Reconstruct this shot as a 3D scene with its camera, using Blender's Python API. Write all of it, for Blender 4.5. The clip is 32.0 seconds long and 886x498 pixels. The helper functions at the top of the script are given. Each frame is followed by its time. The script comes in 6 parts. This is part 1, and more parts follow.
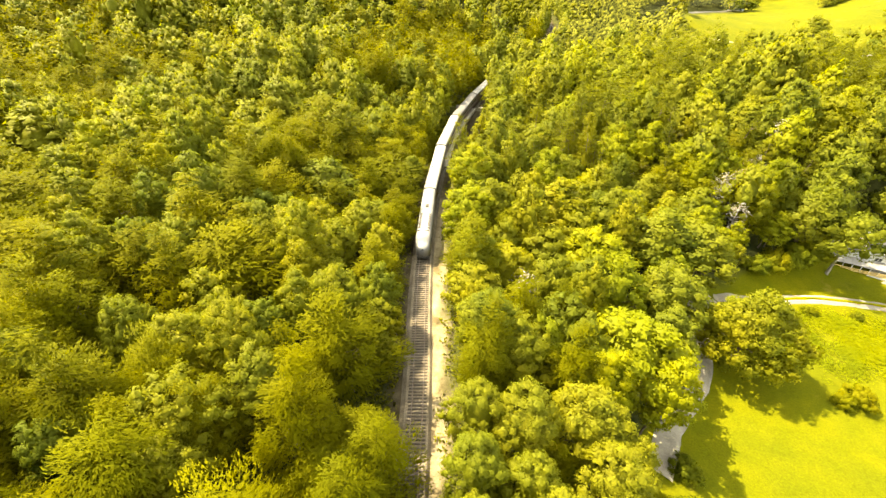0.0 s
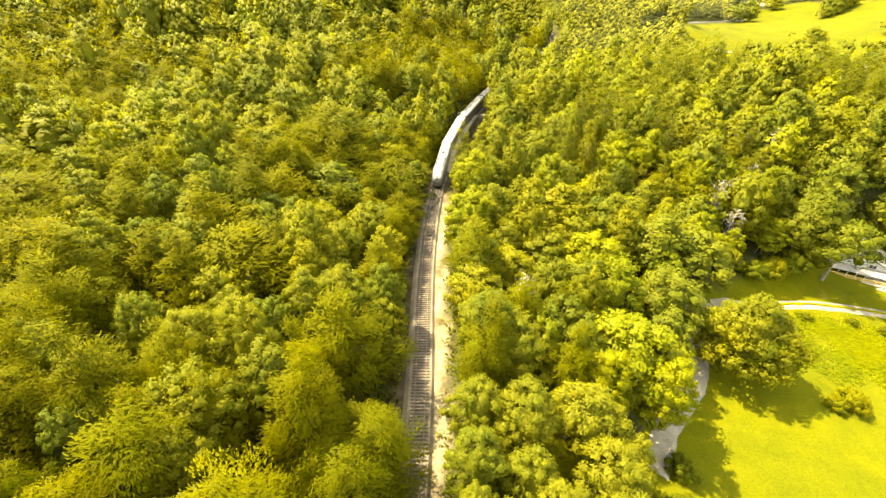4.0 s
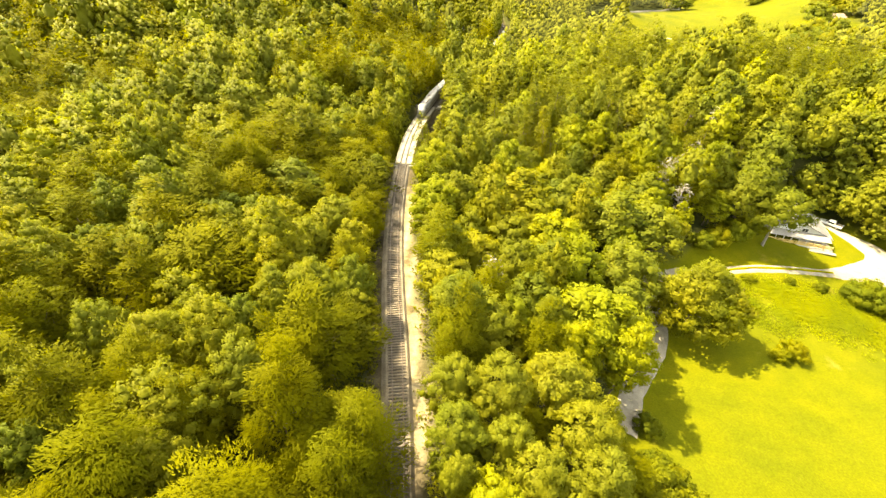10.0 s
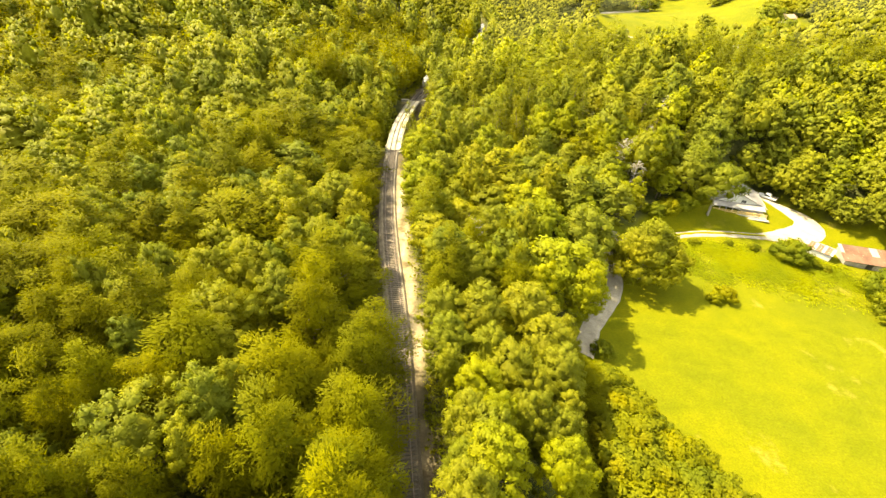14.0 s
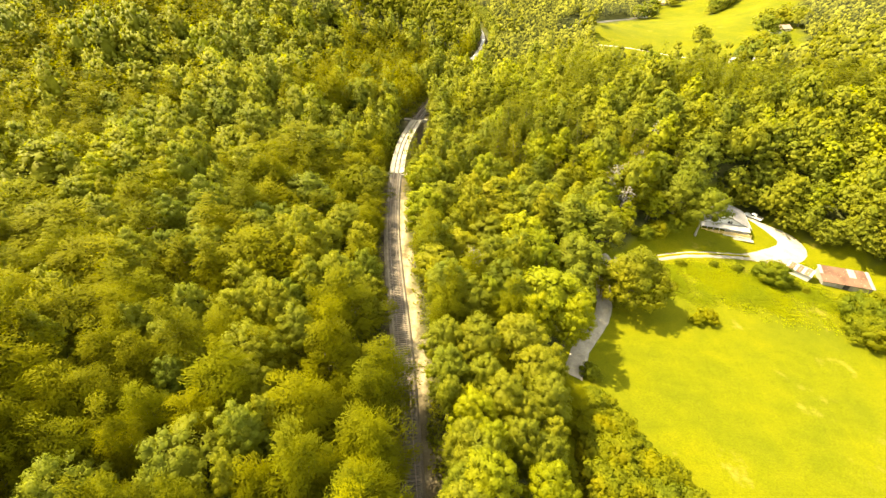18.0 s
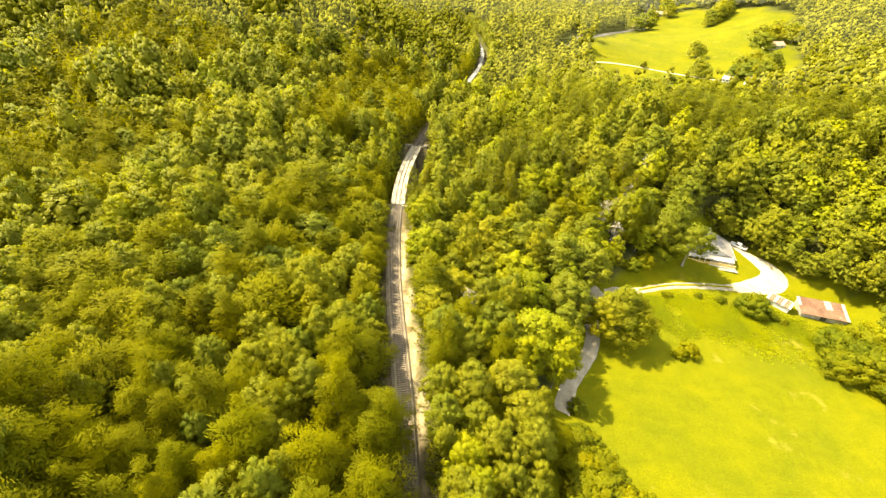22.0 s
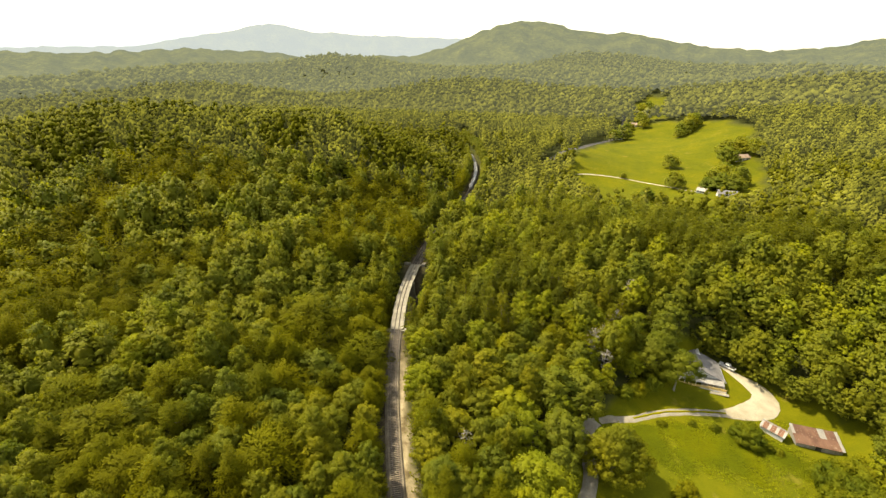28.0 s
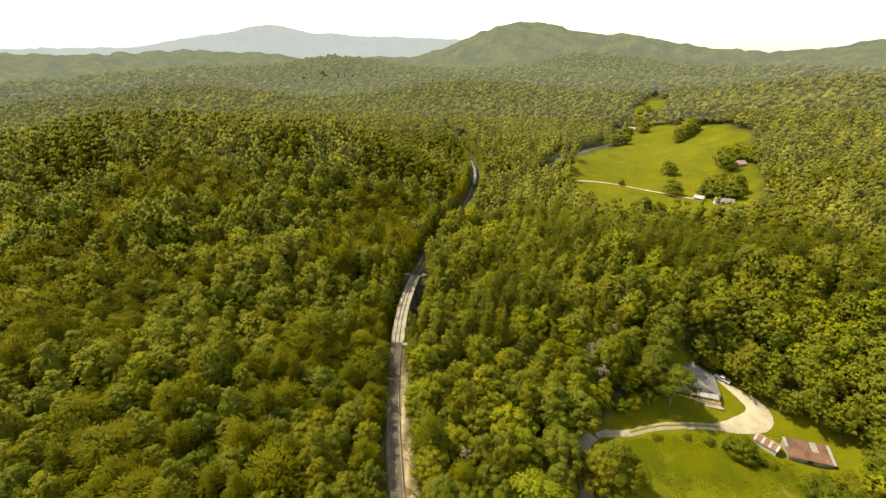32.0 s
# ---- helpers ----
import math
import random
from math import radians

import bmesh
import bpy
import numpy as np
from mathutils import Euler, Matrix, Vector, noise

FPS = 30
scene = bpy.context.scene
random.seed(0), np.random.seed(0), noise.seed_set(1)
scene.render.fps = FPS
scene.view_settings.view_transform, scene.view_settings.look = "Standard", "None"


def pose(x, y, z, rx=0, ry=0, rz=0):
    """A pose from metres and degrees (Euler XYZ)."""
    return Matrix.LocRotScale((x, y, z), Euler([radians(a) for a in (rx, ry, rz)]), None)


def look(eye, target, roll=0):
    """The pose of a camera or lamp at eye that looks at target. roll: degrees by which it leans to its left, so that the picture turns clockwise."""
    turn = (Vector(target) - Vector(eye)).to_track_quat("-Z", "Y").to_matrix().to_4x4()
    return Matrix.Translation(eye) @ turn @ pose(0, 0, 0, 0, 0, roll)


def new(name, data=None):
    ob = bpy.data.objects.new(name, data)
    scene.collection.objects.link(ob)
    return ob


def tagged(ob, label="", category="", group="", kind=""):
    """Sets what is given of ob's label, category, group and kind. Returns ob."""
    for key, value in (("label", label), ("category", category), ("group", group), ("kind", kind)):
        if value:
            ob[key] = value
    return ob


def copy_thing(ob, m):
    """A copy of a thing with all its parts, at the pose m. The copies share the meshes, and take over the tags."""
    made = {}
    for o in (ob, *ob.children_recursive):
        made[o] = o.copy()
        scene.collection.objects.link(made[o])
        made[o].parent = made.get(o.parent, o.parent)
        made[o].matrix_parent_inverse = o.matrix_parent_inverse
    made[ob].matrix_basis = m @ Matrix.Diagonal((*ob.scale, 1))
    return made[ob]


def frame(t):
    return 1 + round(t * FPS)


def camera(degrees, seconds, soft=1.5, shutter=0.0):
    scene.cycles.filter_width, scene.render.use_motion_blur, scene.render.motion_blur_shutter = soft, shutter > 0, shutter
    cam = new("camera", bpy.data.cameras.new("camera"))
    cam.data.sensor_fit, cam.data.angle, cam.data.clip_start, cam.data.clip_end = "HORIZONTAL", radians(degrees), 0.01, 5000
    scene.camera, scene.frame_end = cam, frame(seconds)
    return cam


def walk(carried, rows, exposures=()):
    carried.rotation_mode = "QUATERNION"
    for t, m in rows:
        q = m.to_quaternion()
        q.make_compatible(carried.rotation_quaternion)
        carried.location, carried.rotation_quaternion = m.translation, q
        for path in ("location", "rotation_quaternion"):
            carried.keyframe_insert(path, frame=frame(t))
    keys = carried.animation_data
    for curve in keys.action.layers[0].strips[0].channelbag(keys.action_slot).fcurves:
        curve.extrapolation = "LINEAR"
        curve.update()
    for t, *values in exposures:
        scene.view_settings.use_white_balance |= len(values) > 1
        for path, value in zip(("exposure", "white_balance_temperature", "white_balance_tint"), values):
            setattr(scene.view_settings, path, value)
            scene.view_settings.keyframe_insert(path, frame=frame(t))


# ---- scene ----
cam = camera(94.02, 32.0, soft=1.4)
# seconds, eye, heading to the right of +y, tilt below level, lean
PATH = (
    (0, (8.32, -32.21, 50.50), -8.28, 36.58, -0.18),
    (1, (8.17, -33.40, 50.31), -8.16, 36.38, 0.09),
    (2, (8.05, -33.83, 50.72), -8.13, 36.11, 0.27),
    (3, (8.14, -34.02, 51.16), -8.26, 35.88, 0.27),
    (6, (8.18, -33.92, 51.10), -8.41, 35.78, 0.36),
    (8, (7.94, -33.81, 51.07), -8.35, 35.89, 0.50),
    (8.5, (8.02, -33.84, 51.08), -8.37, 35.88, 0.46),
    (9, (8.25, -33.97, 50.84), -6.78, 35.96, 0.15),
    (9.5, (8.22, -34.70, 50.57), -4.39, 36.09, -0.16),
    (10, (8.17, -35.77, 50.42), -2.56, 36.30, -0.19),
    (10.5, (8.20, -37.27, 50.28), -1.48, 36.43, -0.19),
    (11, (8.28, -39.18, 50.18), -0.78, 36.52, -0.14),
    (11.5, (8.23, -41.43, 50.06), -0.33, 36.53, -0.05),
    (12, (8.19, -44.06, 50.02), 0.01, 36.53, -0.02),
    (12.5, (8.15, -46.80, 50.11), -0.01, 36.47, -0.03),
    (13, (7.94, -48.75, 50.91), 0.06, 36.42, 0.07),
    (13.5, (7.84, -50.13, 51.39), 0.09, 36.29, 0.11),
    (15.5, (7.66, -52.37, 55.14), -0.03, 35.94, -0.04),
    (16, (7.59, -52.53, 56.08), -0.06, 35.98, -0.09),
    (17, (7.78, -52.85, 58.57), -0.15, 36.15, -0.16),
    (18, (8.01, -52.91, 61.47), -0.24, 36.35, -0.19),
    (19, (8.24, -52.87, 64.69), -0.36, 36.49, -0.28),
    (20, (8.33, -52.63, 67.70), -0.35, 36.52, -0.23),
    (21, (8.47, -52.43, 70.62), -0.34, 36.49, -0.22),
    (22, (8.65, -52.32, 73.45), -0.35, 36.44, -0.21),
    (23, (8.69, -52.14, 76.20), -0.31, 36.45, -0.15),
    (23.5, (8.79, -51.97, 77.72), -0.29, 35.58, -0.17),
    (24, (8.68, -51.78, 79.48), -0.18, 33.44, -0.19),
    (24.5, (8.94, -51.77, 81.01), -0.20, 31.20, -0.32),
    (25, (9.10, -51.77, 82.52), -0.19, 29.14, -0.40),
    (25.5, (9.04, -51.76, 84.15), -0.11, 27.08, -0.47),
    (26, (9.14, -51.77, 85.89), -0.09, 25.33, -0.52),
    (26.5, (9.31, -51.79, 86.97), -0.08, 24.99, -0.60),
    (28.5, (9.57, -51.62, 92.48), -0.09, 25.07, -0.72),
    (29, (9.77, -51.44, 94.05), -0.14, 25.12, -0.77),
    (30, (9.64, -51.36, 96.59), -0.08, 25.20, -0.79),
    (31, (9.63, -51.43, 97.51), -0.05, 25.20, -0.82),
    (32, (9.54, -51.52, 97.12), 0.00, 25.08, -0.80),
)


def drone(eye, heading, tilt, lean):
    a, b = radians(heading), radians(tilt)
    way = Vector((math.sin(a) * math.cos(b), math.cos(a) * math.cos(b), -math.sin(b)))
    return look(eye, Vector(eye) + way, lean)


EXPOSURES = ((0, 2.78, 9600, 1), (13, 2.71, 9600, 1), (16, 2.65, 9500, 1), (23, 2.58, 9400, 1), (24, 2.52, 9200, 1), (25, 2.4, 8900, 1), (26, 2.02, 8600, 2), (29, 1.28, 8000, 4), (32, 1.23, 8000, 4))
walk(cam, [(t, drone(e, h, p, r)) for t, e, h, p, r in PATH], EXPOSURES)

# ---- light ----
world = bpy.data.worlds.new("sky")
scene.world = world
world.use_nodes = True
wn, wl = world.node_tree.nodes, world.node_tree.links
wn.clear()
sky = wn.new("ShaderNodeTexSky")
sky.sky_type, sky.sun_disc = "NISHITA", False
sky.sun_elevation, sky.sun_rotation = radians(55), radians(-61)
sky.air_density, sky.dust_density, sky.ozone_density = 1.0, 1.5, 1.0
bg, wo = wn.new("ShaderNodeBackground"), wn.new("ShaderNodeOutputWorld")
bg.inputs[1].default_value = 0.10
wl.new(sky.outputs[0], bg.inputs[0])
# humid summer air brightens the whole sky
haze, both = wn.new("ShaderNodeBackground"), wn.new("ShaderNodeAddShader")
haze.inputs[0].default_value, haze.inputs[1].default_value = (1.0, 0.985, 0.94, 1), 0.32
wl.new(bg.outputs[0], both.inputs[0])
wl.new(haze.outputs[0], both.inputs[1])
wl.new(both.outputs[0], wo.inputs[0])
sun = new("sun", bpy.data.lights.new("sun", "SUN"))
sun.data.energy, sun.data.angle, sun.data.color = 4.6, radians(0.55), (1.0, 0.92, 0.76)
sun.matrix_basis = look((-60, 33, 100), (0, 0, 0))


# ---- materials ----
def nodes_of(name):
    m = bpy.data.materials.new(name)
    m.use_nodes = True
    t = m.node_tree
    t.nodes.clear()
    return m, t.nodes, t.links


def tex_noise(n, l, vec, scale, detail=4.0, rough=0.55):
    t = n.new("ShaderNodeTexNoise")
    t.inputs["Scale"].default_value, t.inputs["Detail"].default_value, t.inputs["Roughness"].default_value = scale, detail, rough
    l.new(vec, t.inputs["Vector"])
    return t.outputs["Fac"]


def ramp(n, l, fac, stops):
    r = n.new("ShaderNodeValToRGB")
    e = r.color_ramp.elements
    while len(e) < len(stops):
        e.new(0.5)
    for k, (p, c) in zip(e, stops):
        k.position, k.color = p, (*c, 1)
    l.new(fac, r.inputs[0])
    return r.outputs[0]


def blend(n, l, fac, a, b, mode="MIX"):
    m = n.new("ShaderNodeMix")
    m.data_type, m.blend_type = "RGBA", mode
    for src, slot in ((fac, 0), (a, 6), (b, 7)):
        if hasattr(src, "is_output"):
            l.new(src, m.inputs[slot])
        else:
            m.inputs[slot].default_value = src if slot == 0 else (*src, 1)
    return m.outputs[2]


def surface(name, c1, c2, scale=1.0, fine=12.0, rough=0.85, bump=0.3, metal=0.0, local=False, wear=None, wear_at=0.6, spec=0.4, vary=0.12):
    """Two colours in large patches, a fine grain, and where given a worn third colour."""
    m, n, l = nodes_of(name)
    if local:
        vec = n.new("ShaderNodeTexCoord").outputs["Object"]
    else:
        vec = n.new("ShaderNodeNewGeometry").outputs["Position"]
    big, small = tex_noise(n, l, vec, scale), tex_noise(n, l, vec, fine, 6.0, 0.65)
    col = ramp(n, l, big, ((0.35, c1), (0.65, c2)))
    grain = ramp(n, l, small, ((0.3, (1 - 2 * vary,) * 3), (0.7, (1 + vary,) * 3)))
    col = blend(n, l, 1.0, col, grain, "MULTIPLY")
    if wear:
        w = tex_noise(n, l, vec, scale * 3.1, 5.0, 0.6)
        col = blend(n, l, ramp(n, l, w, ((wear_at - 0.04, (0, 0, 0)), (wear_at + 0.04, (1, 1, 1)))), col, wear)
    rnd = n.new("ShaderNodeObjectInfo").outputs["Random"]
    col = blend(n, l, 1.0, col, ramp(n, l, rnd, ((0, (0.86,) * 3), (1, (1.1,) * 3))), "MULTIPLY")
    p, o = n.new("ShaderNodeBsdfPrincipled"), n.new("ShaderNodeOutputMaterial")
    l.new(col, p.inputs["Base Color"])
    p.inputs["Roughness"].default_value, p.inputs["Metallic"].default_value = rough, metal
    p.inputs["Specular IOR Level"].default_value = spec
    if bump:
        b = n.new("ShaderNodeBump")
        b.inputs["Strength"].default_value, b.inputs["Distance"].default_value = bump, 0.05
        l.new(small, b.inputs["Height"])
        l.new(b.outputs[0], p.inputs["Normal"])
    l.new(p.outputs[0], o.inputs[0])
    return m


def foliage(name, dark, mid, light, through_col, share=0.4, patch=0.085, rough=0.6, grain=3.4, hue=1.0):
    """Leaves: hue differs from tree to tree and from leaf to leaf; light shines through them."""
    m, n, l = nodes_of(name)
    g = n.new("ShaderNodeNewGeometry")
    pos = g.outputs["Position"]
    big = tex_noise(n, l, pos, patch, 2.0, 0.5)
    small = tex_noise(n, l, pos, 0.8, 3.0, 0.6)
    fine = tex_noise(n, l, pos, grain, 3.0, 0.7)
    col = ramp(n, l, big, ((0.36, dark), (0.5, mid), (0.64, light)))
    isl = ramp(n, l, g.outputs["Random Per Island"], ((0.0, (0.9,) * 3), (1.0, (1.12,) * 3)))
    col = blend(n, l, 1.0, col, isl, "MULTIPLY")
    col = blend(n, l, 1.0, col, ramp(n, l, small, ((0.3, (0.9,) * 3), (0.7, (1.08,) * 3))), "MULTIPLY")
    col = blend(n, l, 1.0, col, ramp(n, l, fine, ((0.34, (0.88, 0.9, 0.86)), (0.5, (1.0,) * 3), (0.66, (1.14, 1.13, 1.12)))), "MULTIPLY")
    rnd = n.new("ShaderNodeObjectInfo").outputs["Random"]
    col = blend(n, l, 1.0, col, ramp(n, l, rnd, ((0, (1 - 0.24 * hue, 1 - 0.14 * hue, 1.0)), (0.5, (1, 1, 1)), (1, (1 + 0.16 * hue, 1 + 0.09 * hue, 1 - 0.2 * hue)))), "MULTIPLY")
    p, t = n.new("ShaderNodeBsdfPrincipled"), n.new("ShaderNodeBsdfTranslucent")
    p.inputs["Roughness"].default_value, p.inputs["Specular IOR Level"].default_value = rough, 0.06
    b = n.new("ShaderNodeBump")
    b.inputs["Strength"].default_value, b.inputs["Distance"].default_value = 0.2, 0.1
    l.new(fine, b.inputs["Height"])
    l.new(b.outputs[0], p.inputs["Normal"])
    l.new(b.outputs[0], t.inputs["Normal"])
    l.new(col, p.inputs["Base Color"])
    l.new(blend(n, l, 1.0, col, through_col, "MULTIPLY"), t.inputs[0])
    mix, o = n.new("ShaderNodeMixShader"), n.new("ShaderNodeOutputMaterial")
    mix.inputs[0].default_value = share
    l.new(p.outputs[0], mix.inputs[1])
    l.new(t.outputs[0], mix.inputs[2])
    l.new(mix.outputs[0], o.inputs[0])
    return m


LEAF = foliage("broad_leaves", (0.0845, 0.0960, 0.0095), (0.1090, 0.1145, 0.0100), (0.1300, 0.1290, 0.0100), (1.9, 1.9, 1.0), 0.36)
YELLOW = foliage("yellow_green_leaves", (0.1171, 0.1318, 0.0080), (0.1354, 0.1452, 0.0080), (0.1537, 0.1574, 0.0080), (1.9, 1.8, 1.0), 0.36, hue=0.3)
PINE = foliage("pine_needles", (0.0695, 0.0708, 0.0028), (0.0830, 0.0832, 0.0028), (0.0950, 0.0938, 0.0028), (1.9, 1.85, 0.8), 0.36, 0.085, 0.8, 5.0, 0.5)
FIR = foliage("conifer_needles", (0.0704, 0.0759, 0.0060), (0.0891, 0.0919, 0.0060), (0.1056, 0.1045, 0.0060), (1.9, 1.85, 1.0), 0.42, 0.085, 0.7, 5.0, 0.6)
SHRUB = foliage("shrub_leaves", (0.0850, 0.0952, 0.0068), (0.1105, 0.1156, 0.0068), (0.1360, 0.1292, 0.0068), (1.7, 1.65, 1.0), 0.4, 0.2, 0.7, 6.0)
BRUSH = foliage("brush_leaves", (0.1450, 0.1560, 0.0081), (0.1750, 0.1800, 0.0081), (0.2000, 0.1950, 0.0081), (1.7, 1.65, 1.0), 0.45, 0.12, 0.8, 4.0)
BARK = surface("bark", (0.075, 0.056, 0.04), (0.13, 0.10, 0.075), 2.0, 14.0, 0.95, 0.8)
PALE_BARK = surface("pale_bark", (0.1530, 0.1350, 0.1125), (0.2070, 0.1890, 0.1620), 2.0, 14.0, 0.9, 0.6)
BALLAST = surface("ballast_stone", (0.0730, 0.0634, 0.0510), (0.1268, 0.1096, 0.0884), 0.5, 9.0, 0.95, 1.0, vary=0.3)
PALE_BALLAST = surface("pale_ballast_stone", (0.1243, 0.1011, 0.0713), (0.1865, 0.1558, 0.1144), 0.5, 9.0, 0.95, 1.0, vary=0.3)
# earthy stone, its colour also darkened for the shade of overhanging trees
SHADED_OLD_BALLAST = surface("shaded_old_earthy_ballast", (0.050, 0.040, 0.028), (0.090, 0.072, 0.050), 0.5, 9.0, 0.95, 1.0, vary=0.3)
TIE = surface("tarred_timber", (0.041, 0.034, 0.028), (0.083, 0.068, 0.056), 1.2, 16.0, 0.9, 0.5)
RAIL = surface("rail_steel", (0.13, 0.085, 0.06), (0.20, 0.13, 0.09), 1.0, 20.0, 0.55, 0.2, 0.7)
RAIL_TOP = surface("polished_rail_head", (0.1040, 0.0990, 0.0941), (0.1287, 0.1238, 0.1161), 1.0, 20.0, 0.55, 0.05, 0.6)
CONCRETE = surface("pale_concrete", (0.1523, 0.1385, 0.1073), (0.2054, 0.1882, 0.1503), 0.4, 8.0, 0.9, 0.3, wear=(0.1458, 0.1292, 0.0961), wear_at=0.6)
PLANK = surface("deck_plank", (0.315, 0.270, 0.195), (0.435, 0.375, 0.277), 0.7, 10.0, 0.9, 0.4)
GRAVEL = surface("lane_gravel", (0.1646, 0.1437, 0.1132), (0.2332, 0.2094, 0.1676), 0.5, 7.0, 0.95, 0.6, wear=(0.2550, 0.2380, 0.1445), wear_at=0.63, vary=0.2)
DRIVE = surface("driveway_gravel", (0.2100, 0.1831, 0.1302), (0.2814, 0.2503, 0.1890), 0.25, 6.0, 0.95, 0.5, vary=0.16)
SHINGLE = surface("grey_shingle", (0.10, 0.096, 0.10), (0.15, 0.145, 0.15), 0.6, 5.0, 0.9, 0.4)
SIDING = surface("white_siding", (0.4608, 0.4544, 0.4416), (0.5120, 0.5056, 0.4928), 0.5, 9.0, 0.7, 0.1)
RUST = surface("rusted_sheet", (0.089, 0.043, 0.027), (0.132, 0.070, 0.047), 0.35, 6.0, 0.75, 0.25, 0.2, wear=(0.20, 0.15, 0.11), wear_at=0.66)
SHED_TIN = surface("streaked_tin", (0.1155, 0.0501, 0.0286), (0.1540, 0.0770, 0.0462), 1.2, 7.0, 0.7, 0.2, 0.2)
TIN = surface("pale_tin", (0.2023, 0.1930, 0.1785), (0.2499, 0.2380, 0.2227), 0.8, 7.0, 0.6, 0.15, 0.2)
OLD_WOOD = surface("weathered_board", (0.224, 0.200, 0.176), (0.336, 0.312, 0.280), 1.0, 12.0, 0.9, 0.4)
NEW_WOOD = surface("yellow_lumber", (0.55, 0.38, 0.12), (0.66, 0.48, 0.18), 0.8, 12.0, 0.8, 0.2)
ORANGE_ROOF = surface("orange_tin_roof", (0.336, 0.128, 0.056), (0.416, 0.176, 0.080), 0.5, 5.0, 0.7, 0.2)
BROWN_ROOF = surface("brown_shingle", (0.17, 0.12, 0.09), (0.25, 0.18, 0.13), 0.5, 5.0, 0.9, 0.3)
SILVER = surface("silver_car_paint", (0.1501, 0.1501, 0.1530), (0.1905, 0.1905, 0.1934), 0.25, 5.0, 0.5, 0.05, 0.12, local=True)
ROOF_WHITE = surface("dusty_white_roof", (0.1574, 0.1554, 0.1522), (0.2034, 0.2014, 0.1968), 0.12, 4.0, 0.55, 0.08, 0.1, local=True)
ROOF_GREY = surface("dark_grey_roof", (0.068, 0.066, 0.066), (0.112, 0.108, 0.108), 0.15, 4.0, 0.6, 0.1, 0.2, local=True)
STEEL_DARK = surface("dark_underframe", (0.035, 0.033, 0.032), (0.065, 0.06, 0.055), 0.6, 9.0, 0.7, 0.2, 0.4, local=True)
MAROON = surface("dark_car_side", (0.060, 0.045, 0.045), (0.095, 0.07, 0.065), 0.3, 6.0, 0.45, 0.05, 0.2, local=True)
CAR_WHITE = surface("white_car_paint", (0.629, 0.629, 0.629), (0.680, 0.680, 0.680), 0.5, 8.0, 0.25, 0.0, 0.0, local=True)
RUBBER = surface("tyre_rubber", (0.02, 0.02, 0.02), (0.04, 0.04, 0.04), 2.0, 12.0, 0.85, 0.2, local=True)
ROAD = surface("worn_asphalt", (0.045, 0.043, 0.040), (0.075, 0.07, 0.065), 0.2, 5.0, 0.9, 0.2)
FAR_LANE = surface("farm_lane_dirt", (0.270, 0.228, 0.162), (0.348, 0.300, 0.222), 0.2, 3.0, 0.95, 0.2)


def glass_material():
    m, n, l = nodes_of("dark_window_glass")
    p, o = n.new("ShaderNodeBsdfPrincipled"), n.new("ShaderNodeOutputMaterial")
    p.inputs["Base Color"].default_value = (0.02, 0.024, 0.03, 1)
    p.inputs["Roughness"].default_value = 0.06
    l.new(p.outputs[0], o.inputs[0])
    return m


GLASS = glass_material()


